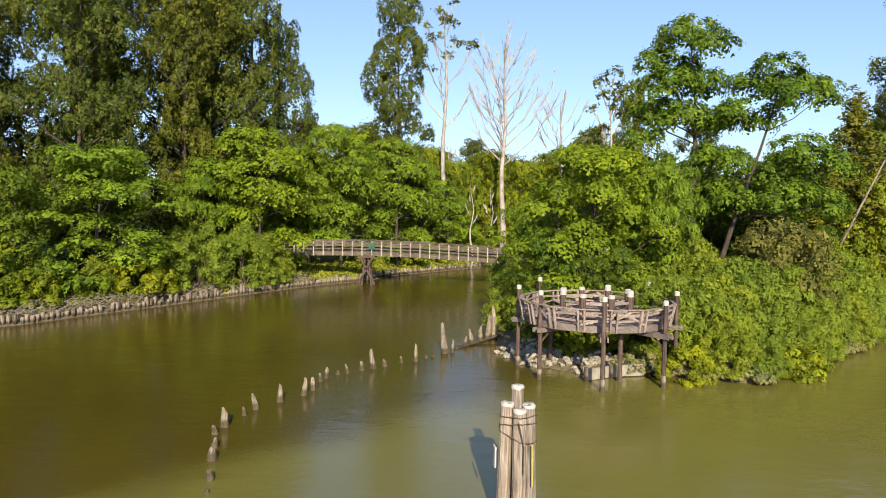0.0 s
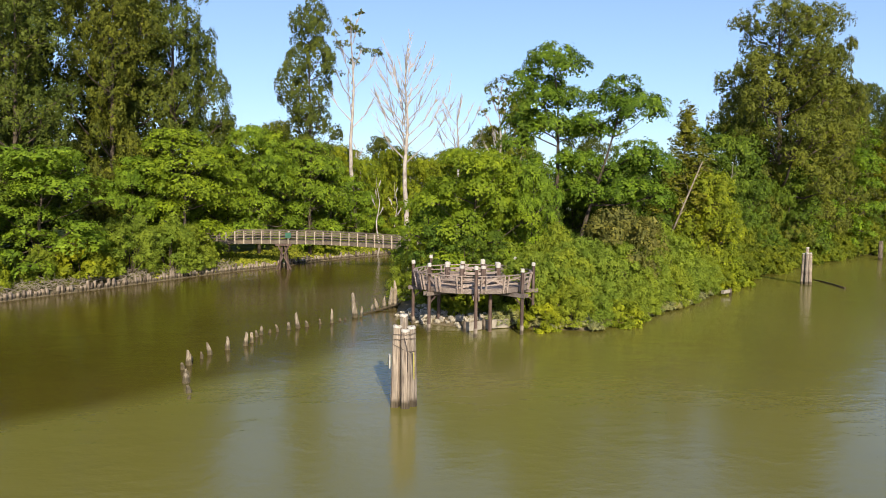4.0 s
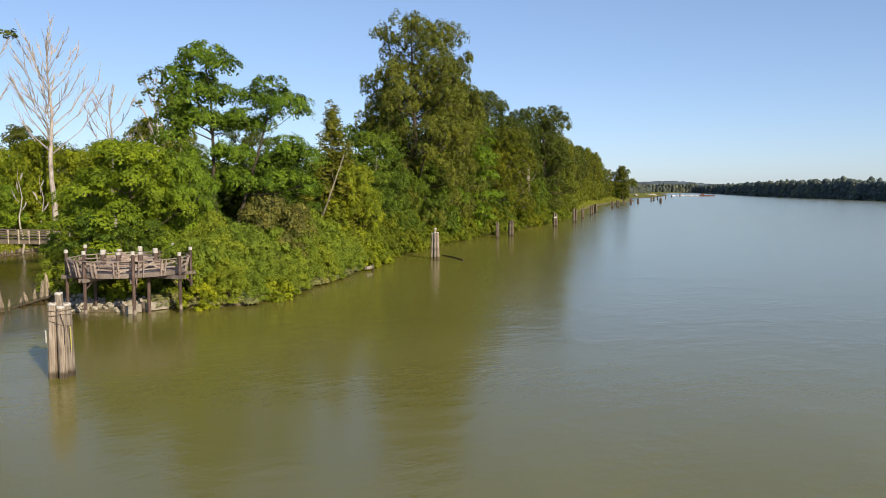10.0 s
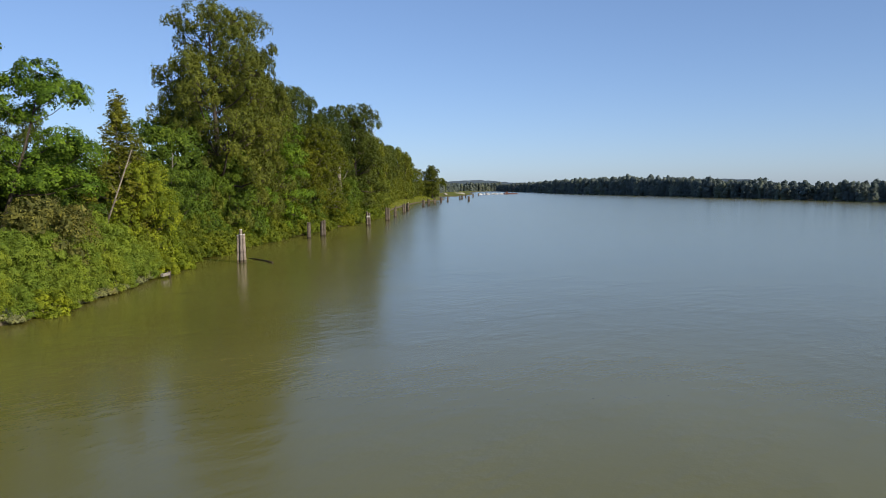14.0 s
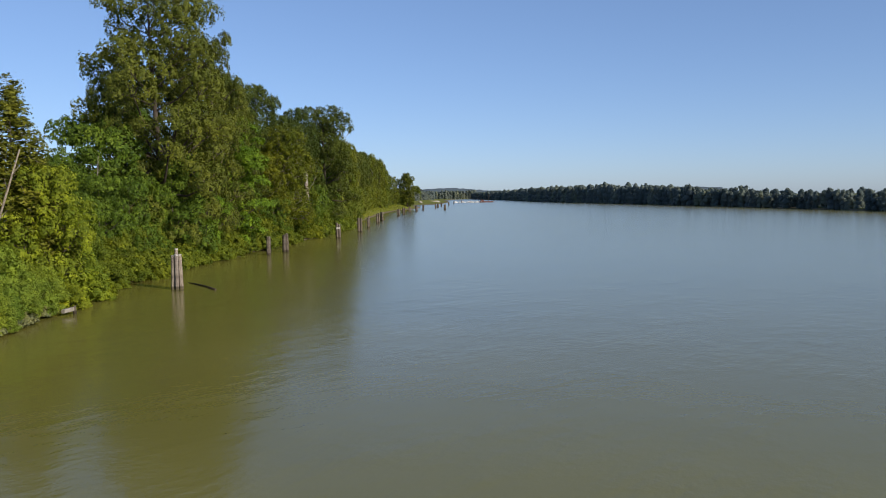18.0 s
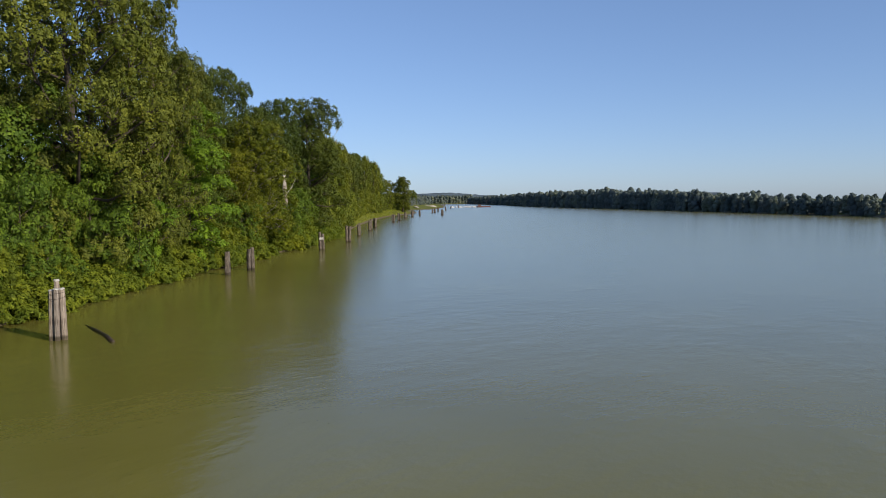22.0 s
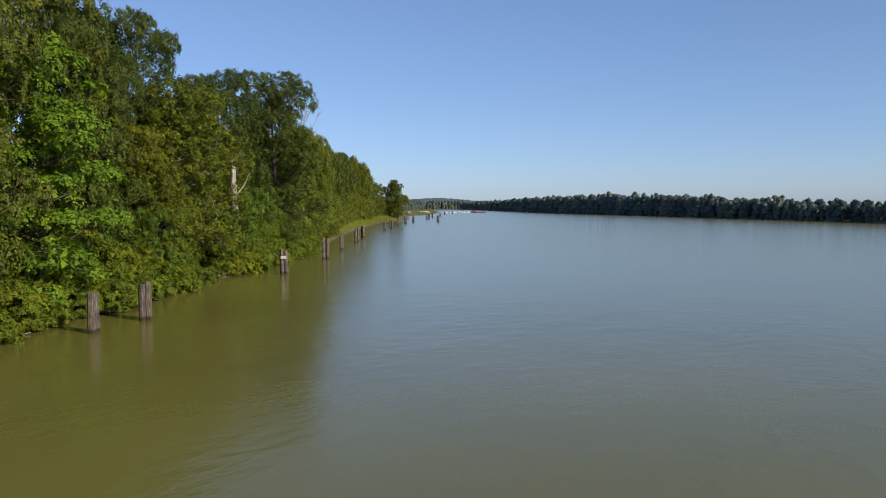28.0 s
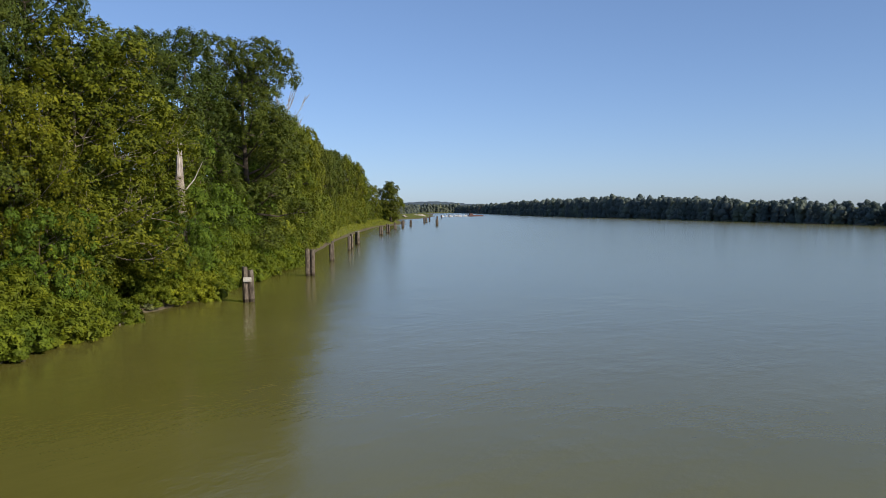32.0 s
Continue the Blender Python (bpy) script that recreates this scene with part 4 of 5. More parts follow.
# ---------------------------------------------------------------- dead trees
def dead_tree(x, y, h, girth, seed, label, limbs=16, low=0.35, spread=0.26, leafy=None):
    rr = random.Random(seed)
    ob = thing("dead_tree", label, "dead tree", pose(x, y, zof(x, y) - 0.1), "dead trees")
    trunk = Soup()
    path = [Vector((0.25 * math.sin(i * 1.3), 0.2 * math.sin(i * 0.9 + 1), h * i / 9)) for i in range(10)]
    rad = [girth * (1 - 0.93 * i / 9) for i in range(10)]
    trunk.tube(path, rad, 8, 0.1, rr)
    part("trunk", trunk.mesh("trunk", SNAG_WOOD, True), ob)
    tips = []
    for i in range(limbs):
        t = low + (0.95 - low) * i / limbs
        o = path[0].lerp(path[-1], t)
        az = i * 2.4 + rr.uniform(-0.5, 0.5)
        L = h * spread * (1.15 - 0.75 * (t - low) / (1 - low)) * rr.uniform(0.6, 1.1)
        d = Vector((math.cos(az), math.sin(az), 0.55 + 0.75 * t))
        mid, end = o + d * L * 0.45, o + d * L * 0.8 + Vector((0, 0, L * 0.28))
        s = Soup().tube([o, mid, end], [girth * 0.42 * (1.15 - t), girth * 0.20 * (1.15 - t), 0.022], 5, 0.1, rr, cap=False)
        for _ in range(11):
            f = rr.uniform(-0.3, 1)
            q = mid.lerp(end, f)
            e = q + (d + Vector((rr.uniform(-0.8, 0.8), rr.uniform(-0.8, 0.8), rr.uniform(0, 0.9)))).normalized() * L * rr.uniform(0.18, 0.4)
            s.tube([q, q.lerp(e, 0.5) + Vector((0, 0, 0.1)), e + Vector((0, 0, 0.25))], [0.06, 0.042, 0.018], 4, 0, rr, cap=False)
        part("branch", s.mesh("branch", SNAG_WOOD), ob)
        tips.append((end.x, end.y, end.z))
    if leafy:
        bs = [(a, b, c, rr.uniform(0.7, 1.4)) for a, b, c in tips if c > h * leafy]
        P, N = bough_leaves(bs, 90, np.random.default_rng(seed), 0.9)
        part("foliage", leaves_mesh("foliage", P, N, 0.22, LEAF_COTTON, np.random.default_rng(seed)), ob)
    return ob


dead_tree(9.9, 108, 30.0, 0.52, 1, "bleached bare dead tree with long upswept branches", 30, 0.46, 0.27)
dead_tree(19, 112, 26, 0.40, 2, "grey bare dead tree with a forked top", 12, 0.6, 0.2)
dead_tree(1.3, 110, 37, 0.45, 3, "dying tree with a leafy top on a bare pale trunk", 14, 0.5, 0.14, 0.72)
dead_tree(23.5, 100, 25, 0.35, 4, "dying tree with thin leafy branches and a bare top", 16, 0.4, 0.14, 0.35)
dead_tree(5, 100, 12, 0.16, 5, "thin bleached dead stem", 4, 0.5, 0.12)
dead_tree(8, 104, 11, 0.14, 6, "thin bleached dead stem", 4, 0.5, 0.12)
dead_tree(2.5, 112, 17, 0.15, 7, "thin bleached dead stem", 5, 0.6, 0.1)
dead_tree(177, 183.0, 30.5, 0.3, 8, "bare dead branches above green trees", 14, 0.68, 0.2)


def leaning_trunk(a, b, r, label):
    a, b = Vector(a), Vector(b)
    s = Soup().tube([(0, 0, 0), (b - a) * 0.5 + Vector((0.08, 0, 0.1)), b - a], [r, r * 0.8, r * 0.45], 8, 0.1)
    ob = thing("leaning_trunk", label, "tree trunk", Matrix.Translation(a))
    part("trunk", s.mesh("trunk", BARK_PALE, True), ob)
    for i in range(5):
        q = (b - a) * (0.45 + 0.1 * i)
        t = Soup().tube([q, q + Vector((0.7 * math.sin(i * 2.1), 0.5 * math.cos(i * 2.1), 0.8))], [0.04, 0.01], 4, cap=False)
        part("twig", t.mesh("twig", BARK_PALE), ob)


leaning_trunk((31.5, 61.2, 1.0), (32.9, 53.9, 12.8), 0.12, "pale leaning birch trunk above the shrubs")
leaning_trunk((49.5, 80, 1.2), (50.2, 79.2, 14), 0.07, "pale slim dead stem among trees")
leaning_trunk((78, 101, 1.0), (80, 100, 8), 0.08, "pale leaning dead stem on the bank")


def broken_trunk(x, y, h):
    rr = random.Random(4)
    ob = thing("broken_trunk", "splintered pale trunk snapped off high up", "dead tree", pose(x, y, zof(x, y) - 0.1))
    s = Soup().tube([(0, 0, 0), (0.2, 0, h * 0.5), (0.1, 0.1, h * 0.78)], [0.46, 0.44, 0.42], 9, 0.25, rr)
    part("trunk", s.mesh("trunk", BARK_PALE, True), ob)
    for i in range(5):
        az = i * 1.26
        b = Vector((0.1 + 0.15 * math.cos(az), 0.1 + 0.15 * math.sin(az), h * 0.74))
        sp = Soup().tube([b, b + Vector((0.1 * math.cos(az), 0.1 * math.sin(az), h * rr.uniform(0.1, 0.28)))], [0.26, 0.05], 5, 0.3, rr)
        part("splinter", sp.mesh("splinter", SNAG_WOOD), ob, "freshly split yellowish wood")
    sp = Soup().tube([(0.2, 0, h * 0.66), (1.3, -0.6, h * 0.76), (2.1, -0.9, h * 0.88)], [0.09, 0.06, 0.02], 5, 0.1, rr)
    part("branch", sp.mesh("branch", SNAG_WOOD), ob)


broken_trunk(119.3, 128.0, 15.2)


# ---------------------------------------------------------------- piles and dolphins
def pile_mesh(h, r, seed, material, flare=1.0, jag=0.06, sides=12):
    """A driven timber pile with checks along its sides and a worn top; its foot goes down into the river bed."""
    rr = random.Random(seed)
    s = Soup()
    n = 7
    ang = [2 * math.pi * k / sides for k in range(sides)]
    groove = [1 - (0.14 if rr.random() < 0.25 else rr.uniform(0, 0.05)) for _ in range(sides)]
    for i in range(n + 1):
        z = -1.2 + (h + 1.2) * i / n
        f = r * (flare + (1 - flare) * (z + 1.2) / (h + 1.2)) * (0.93 if i == n else 1)
        for k in range(sides):
            rad = f * groove[k] * (1 + rr.uniform(-0.025, 0.025))
            zz = z + (rr.uniform(-jag, jag) if i == n else 0)
            s.v.append((rad * math.cos(ang[k]), rad * math.sin(ang[k]), zz))
    for i in range(n):
        for k in range(sides):
            a, b = i * sides + k, i * sides + (k + 1) % sides
            s.f.append((a, b, b + sides, a + sides))
    s.v.append((0, 0, h + jag * 0.4))
    top = len(s.v) - 1
    for k in range(sides):
        s.f.append((n * sides + k, n * sides + (k + 1) % sides, top))
    return s.mesh("round_post", material)


def crust_mesh(r, seed):
    """A thin white crust of droppings over a pile's top."""
    rr = random.Random(seed)
    s = Soup()
    for z, f in ((-0.035, 1.0), (-0.005, 1.01), (0.03, 0.75)):
        for k in range(10):
            a = k * 0.628
            s.v.append((r * f * math.cos(a), r * f * math.sin(a), z + (rr.uniform(-0.07, 0.02) if z < -0.02 else rr.uniform(-0.01, 0.02))))
    for i in range(2):
        for k in range(10):
            a, b = i * 10 + k, i * 10 + (k + 1) % 10
            s.f.append((a, b, b + 10, a + 10))
    s.f.append(tuple(20 + k for k in range(10)))
    return s.mesh("white_top", CAP, True)


def wrap(R, pr, n, z, sag, seed, r=0.014, material=CABLE):
    """A wire rope drawn tight round n piles of radius pr."""
    rr = random.Random(seed)
    ph = rr.random() * 6
    pts = []
    for k in range(4 * n + 1):
        a = 2 * math.pi * k / (4 * n)
        q = (R + pr) if k % 4 == 0 else (R * math.cos(math.pi / n) / math.cos(math.pi / n - abs((k % 4) - 0.0) * math.pi / (2 * n)) + pr)
        pts.append((q * math.cos(a), q * math.sin(a), z + sag * math.sin(a + ph) + rr.uniform(-0.02, 0.02)))
    return Soup().tube(pts, [r] * len(pts), 5, 0, rr).mesh("cable", material, True)


def dolphin(x, y, ring, h, hc, r, seed, label, crust=True, cables=3, material=PILE, turn=0.0):
    rr = random.Random(seed)
    ob = thing("mooring_dolphin", label, "mooring piles", pose(x, y, 0, 0, 0, turn), "piles along the river")
    R = r / math.sin(math.pi / ring) * (1.25 if crust else 0.98) if ring > 2 else r * 1.0
    for i in range(ring):
        a = 2 * math.pi * i / ring
        hh = h + rr.uniform(-0.14, 0.12) * (1 if crust else 2.2)
        p = part("round_post", pile_mesh(hh, r * rr.uniform(0.92, 1.05), seed * 20 + i, material, 1.06), ob)
        tilt = 1.5 if crust or ring > 4 else rr.uniform(-1.6, 2.6)
        p.matrix_local = Matrix.Translation((R * math.cos(a) * 0.97, R * math.sin(a) * 0.97, 0)) @ pose(0, 0, 0, math.sin(a) * tilt, -math.cos(a) * tilt, 0)
        if crust and rr.random() < 0.75:
            part("white_top", crust_mesh(r * 0.98, seed + i), p, "white crust of bird droppings", Matrix.Translation((0, 0, hh)))
    if hc:
        p = part("centre_pile", pile_mesh(hc, r * 0.92, seed * 20 + 19, material), ob)
        if crust:
            part("white_top", crust_mesh(r * 0.94, seed + 40), p, "white crust of bird droppings", Matrix.Translation((0, 0, hc)))
    for k in range(cables):
        part("cable", wrap(R - 0.075, r * 1.06, ring, h - 0.30 - 0.27 * k, 0.05 + 0.09 * k, seed + k), ob, "rusty wire rope wound round the piles")
    return ob


d1 = dolphin(1.88, 20.45, 5, 3.55, 4.1, 0.205, 3, "five stout grey piles round a white-topped one, bound with cable", turn=-84)
hang = Soup().tube([(0.66, -0.1, 3.2), (0.68, 0.06, 2.5), (0.69, 0.05, 1.7)], [0.018] * 3, 5)
part("cable", hang.mesh("cable", CABLE), d1, "loose hanging wire rope")
hang = Soup().tube([(0.53, 0.34, 2.5), (0.54, 0.35, 2.0), (0.56, 0.36, 1.3)], [0.026, 0.03, 0.02], 5)
part("rope", hang.mesh("rope", YELLOW), d1, "yellow rope")
brd = Soup().block((0.05, -0.655, 1.75), (0.05, -0.655, 2.35), 0.30, 0.05, (0, 1, 0))
part("board", brd.mesh("board", CAP), d1, "small white board")
dolphin(50.05, 62.7, 5, 3.5, 4.05, 0.20, 7, "five stout grey piles round a white-topped one", cables=2, turn=20)
e1 = dolphin(82.8, 92.5, 2, 2.95, 0, 0.30, 11, "pair of dark worn timber piles", False, 1, PILE_DARK, 40)
e2 = dolphin(88.3, 95.4, 4, 3.05, 0, 0.27, 12, "four worn timber piles standing close together", False, 1, PILE_DARK, 20)
e3 = dolphin(121.2, 119.6, 2, 3.25, 0, 0.30, 13, "two dark timber piles with a white sign board", False, 1, PILE_DARK, -20)
sg = Soup().block((-0.62, -0.48, 2.25), (0.12, -0.68, 2.25), 0.06, 0.42)
part("sign_board", sg.mesh("sign_board", CAP), e3, "plain white weathered board")
dolphin(143.8, 137, 3, 3.45, 0, 0.33, 14, "three dark timber piles standing close together", False, 1, PILE_DARK, 60)
dolphin(165.6, 156.6, 2, 3.2, 0, 0.28, 15, "two dark timber piles close together", False, 0, PILE_DARK, 10)
dolphin(191, 179, 2, 3.3, 0, 0.30, 16, "two dark timber piles close together", False, 0, PILE_DARK, 30)
dolphin(196.5, 184, 2, 3.5, 0, 0.30, 17, "two dark timber piles close together", False, 0, PILE_DARK, 70)
dolphin(213, 199, 3, 3.4, 0, 0.30, 18, "three dark timber piles with pale tops", True, 0, PILE_DARK, 0)
for i, (x, y) in enumerate(((270, 245.6), (287.5, 258.7), (327.5, 292.3), (360, 317), (388.5, 337), (465, 393), (485, 408), (530, 443), (590, 485), (405.5, 332), (700, 570), (800, 640))):
    dolphin(x, y, 3 if i % 3 else 4, 3.2 + 0.3 * (i % 2), 0, 0.36, 30 + i, "dark timber piles far along the bank", False, 0, PILE_DARK, 37 * i)

blk = thing("timber_stub", "short weathered square timber stub at the waterline", "timber", pose(36.2, 54.3, 0, 0, 0, 35) @ Matrix.Diagonal((0.75, 0.75, 0.85, 1)))
part("beam", Soup().block((-1.1, 0.2, 0.45), (0.5, 0, 0.5), 0.4, 0.36).mesh("beam", CONCRETE), blk)
part("post", pile_mesh(0.75, 0.2, 99, PILE_DARK), blk, "", Matrix.Translation((0.45, -0.1, 0)))

lg = thing("floating_log", "dark wet log floating in the river", "log", pose(-0.35, 0.4, 0))
part("trunk", Soup().tube([(54.2, 66.8, -0.02), (53.6, 64, 0.04), (53.0, 61, 0.02), (52.2, 58.4, 0.03)], [0.06, 0.12, 0.14, 0.15], 8, 0.15).mesh("trunk", DARK_LOG, True), lg)
lg = thing("stranded_log", "pale bleached log lying at the gravel shore", "log", pose(0, 0, 0))
part("trunk", Soup().tube([(1.0, 45.7, 0.06), (2.3, 47.1, 0.10), (4.1, 48.7, 0.35)], [0.09, 0.11, 0.10], 8, 0.15).mesh("trunk", STUMP, True), lg)
for x, y, a, L in ((78.5, 95.2, 20, 1.3), (95.6, 107.4, 30, 0.9), (106.4, 115.9, 10, 1.0)):
    lg = thing("stranded_log", "short pale driftwood at the foot of the bank", "log", pose(x, y, 0.03, 0, 0, a))
    part("trunk", Soup().tube([(0, 0, 0), (L * 0.5, 0.05, 0.05), (L, 0, 0.1)], [0.06, 0.07, 0.05], 7, 0.2).mesh("trunk", TWIG, True), lg)


# ---------------------------------------------------------------- row of rotten stumps across the channel
def stump(x, y, h, r, seed, lean=0.0):
    rr = random.Random(seed)
    s = Soup()
    sides, n = 9, 6
    bite = rr.random() * 6.28
    for i in range(n + 1):
        t = i / n
        z = -1.0 + (h + 1.0) * t
        up = max(0, (z + 0.1) / (h + 0.1))
        for k in range(sides):
            a = 2 * math.pi * k / sides
            f = r * (1 - 0.80 * up ** 1.3 * (0.72 + 0.28 * math.cos(a - bite))) * rr.uniform(0.74, 1.2)
            zz = z - (h * 0.42 * (0.5 + 0.5 * math.cos(a - bite)) * rr.uniform(0.3, 1.3) if i == n else 0)
            s.v.append((f * math.cos(a) + lean * up * h, f * math.sin(a), zz))
    for i in range(n):
        for k in range(sides):
            a, b = i * sides + k, i * sides + (k + 1) % sides
            s.f.append((a, b, b + sides, a + sides))
    s.f.append(tuple(n * sides + k for k in range(sides)))
    ob = new("pile_stump", s.mesh("pile_stump", STUMP))
    ob.matrix_world = pose(x, y, 0)
    return tagged(ob, "rotten tapering stump of an old timber pile" if h < 1.2 else "tall pale rotten pile leaning in the channel", "pile stump", "row of rotten pile stumps")


STUMPS = [(-8.7, 29.3, 0.85, 0.20), (-8.8, 30.3, 0.25, 0.13), (-8.3, 30.9, 0.4, 0.12), (-8.0, 31.8, 0.75, 0.16), (-7.2, 33.1, 0.85, 0.17), (-6.3, 34.3, 0.85, 0.16), (-6.0, 35.2, 0.65, 0.15), (-5.9, 37.0, 0.45, 0.12),
          (-5.7, 37.7, 0.62, 0.14), (-5.2, 38.5, 0.25, 0.12), (-4.7, 38.8, 0.5, 0.13), (-4.0, 39.5, 0.5, 0.15), (-3.4, 40.0, 1.15, 0.17), (-2.8, 40.5, 0.45, 0.15), (-1.9, 41.5, 0.4, 0.13), (-1.1, 41.9, 1.05, 0.13)]
STUMPS += [(-0.5, 42.8, 0.2, 0.12), (-0.1, 43.2, 0.2, 0.12), (0.66, 44.3, 1.9, 0.21), (1.1, 44.5, 0.85, 0.13), (2.0, 46.5, 0.7, 0.15), (2.5, 47.3, 1.05, 0.17), (3.1, 48.2, 1.1, 0.18), (3.6, 48.9, 1.8, 0.2), (4.1, 49.3, 2.3, 0.24),
           (-8.8, 28.3, 0.35, 0.15), (-8.4, 26.7, 0.4, 0.16), (-8.1, 25.4, 0.5, 0.19), (-7.6, 23.5, 0.35, 0.17), (-7.4, 22.4, 0.15, 0.12)]
for i, (x, y, h, r) in enumerate(STUMPS):
    stump(x - 0.35, y + 0.06, h, r, 100 + i, (-0.18 if i == 12 else 0.14 * math.sin(i * 1.7)))


# ---------------------------------------------------------------- viewing platform
PC = Vector((8.58, 40.12, 0))
DECK_Z = 3.08
plat = thing("viewing_platform", "weathered round timber viewing platform on tall posts over the shore", "platform", Matrix.Translation(PC))


def ring(r, a, z):
    return Vector((r * math.cos(radians(a)), r * math.sin(radians(a)), z))


R_OUT, R_IN, SEG = 3.92, 2.1, 16
for i in range(SEG):
    a0, a1 = i * 360 / SEG, (i + 1) * 360 / SEG
    # rim beam, deck boards of the segment
    part("rim_beam", Soup().block(ring(R_OUT, a0, DECK_Z - 0.10), ring(R_OUT, a1, DECK_Z - 0.10), 0.10, 0.34).mesh("rim_beam", PLANK_GREY), plat)
    n = 12
    for j in range(n):
        r = R_IN + (R_OUT - R_IN) * (j + 0.5) / n
        w = (R_OUT - R_IN) / n - 0.012
        part("deck_board", Soup().block(ring(r, a0 + 0.1, DECK_Z + 0.03), ring(r, a1 - 0.1, DECK_Z + 0.03), w, 0.045).mesh("deck_board", PLANK), plat)
    part("joist", Soup().block(ring(R_IN, a0, DECK_Z - 0.11), ring(R_OUT - 0.05, a0, DECK_Z - 0.11), 0.08, 0.22).mesh("joist", PLANK_GREY), plat)
    # outward-leaning rail posts in pairs, rails between
    for s in (-2.2, 2.2):
        part("rail_post", Soup().block(ring(R_OUT + 0.08, a0 + s, DECK_Z - 0.22), ring(R_OUT + 0.32, a0 + s, DECK_Z + 0.93), 0.09, 0.14, ring(1, a0, 0)).mesh("rail_post", PLANK), plat)
    for z, o, h in ((0.34, 0.16, 0.10), (0.66, 0.22, 0.10)):
        sag = 0.06 * math.sin(i * 2.3 + z * 9)
        part("rail", Soup().block(ring(R_OUT + o - 0.06, a0 - 0.6, DECK_Z + z + sag), ring(R_OUT + o - 0.06, a1 + 0.6, DECK_Z + z - sag), 0.05, h).mesh("rail", PLANK), plat)
    part("top_rail", Soup().block(ring(R_OUT + 0.30, a0 - 0.8, DECK_Z + 0.95), ring(R_OUT + 0.30, a1 + 0.8, DECK_Z + 0.95), 0.20, 0.055).mesh("top_rail", PLANK), plat)
for i in range(8):
    a = i * 45 + 12
    # inner ring of heavy capped posts, with rails round the well
    p = part("inner_post", Soup().tube([(0, 0, 2.55), (0, 0, 3.4), (0, 0, 4.45 + 0.1 * math.sin(i * 2))], [0.17, 0.168, 0.165], 12, 0.04).mesh("inner_post", POST_RED), plat, "", Matrix.Translation(ring(1.95, a, 0)))
    part("cap", Soup().tube([(0, 0, 4.32), (0, 0, 4.53 + 0.1 * math.sin(i * 2)), (0, 0, 4.57 + 0.1 * math.sin(i * 2))], [0.178, 0.178, 0.13], 12).mesh("cap", CAP), p, "white painted post cap")
    for z in (0.45, 0.92):
        part("inner_rail", Soup().block(ring(1.95, a, DECK_Z + z), ring(1.95, a + 45, DECK_Z + z + 0.03 * math.sin(i)), 0.06, 0.14).mesh("inner_rail", PLANK), plat)
    part("inner_beam", Soup().block(ring(2.05, a, DECK_Z - 0.1), ring(2.05, a + 45, DECK_Z - 0.1), 0.09, 0.26).mesh("inner_beam", PLANK), plat)
for i, (x, y, h) in enumerate(((5.35, 37.95, 4.7), (8.15, 35.5, 4.72), (11.5, 36.4, 4.45), (13.0, 39.2, 4.6), (12.5, 42.8, 4.7), (6.3, 44.6, 4.7), (4.6, 41.3, 4.6))):
    q = Vector((x - 0.17, y + 0.05, 0)) - PC
    p = part("post", pile_mesh(h, 0.125, 320 + i, POST_RED, jag=0.01), plat, "dark creosoted post, pale below the tide mark", Matrix.Translation(q))
    part("cap", Soup().tube([(0, 0, h - 0.2), (0, 0, h + 0.02), (0, 0, h + 0.05)], [0.138, 0.138, 0.10], 12).mesh("cap", CAP), p, "white painted post cap")
    part("tide_band", Soup().tube([(0, 0, -0.8), (0, 0, 0.55 + 0.1 * math.sin(i))], [0.130, 0.131], 10, 0.02).mesh("tide_band", PILE), p, "pale tide-worn foot")
    inn = -q.normalized()
    inn.z = 0
    side = Vector((-inn.y, inn.x, 0))
    for s in (-0.18, 0.18):
        part("bearer", Soup().block(q + inn * -0.35 + side * s + Vector((0, 0, DECK_Z - 0.42)), q + inn * 2.6 + side * s + Vector((0, 0, DECK_Z - 0.42)), 0.07, 0.26).mesh("bearer", PLANK_GREY), plat)
    part("brace", Soup().block(q + Vector((0, 0, DECK_Z - 1.15)), q + inn * 0.75 + Vector((0, 0, DECK_Z - 0.5)), 0.07, 0.10).mesh("brace", POST_RED), plat)
for a in (70, 150, 288):
    part("post", pile_mesh(DECK_Z - 0.2, 0.13, 340 + a, POST_RED), plat, "", Matrix.Translation(ring(2.6, a, 0)))
loose = random.Random(21)
for i in range(34):
    a = loose.uniform(0, 360)
    b = a + loose.uniform(8, 24)
    part("loose_board", Soup().block(ring(R_OUT + 0.12, a, DECK_Z + loose.uniform(0.1, 0.9)), ring(R_OUT + 0.16, b, DECK_Z + loose.uniform(0.1, 0.9)), 0.04, 0.11).mesh("loose_board", PLANK), plat, "slipped rail board hanging askew")
for i in range(30):
    a, r = loose.uniform(0, 360), loose.uniform(2.3, 3.6)
    c, d = ring(r, a, DECK_Z + loose.uniform(0.10, 0.55)), a + loose.choice((90, 90, 60, 120, 20))
    e = Vector((math.cos(radians(d)), math.sin(radians(d)), loose.uniform(-0.35, 0.35))) * loose.uniform(0.4, 0.9)
    c.z = max(c.z, DECK_Z + 0.08 + abs(e.z))
    part("broken_board", Soup().block(c - e, c + e, 0.045, loose.uniform(0.09, 0.16)).mesh("broken_board", PLANK), plat, "broken seat board lying across the deck")
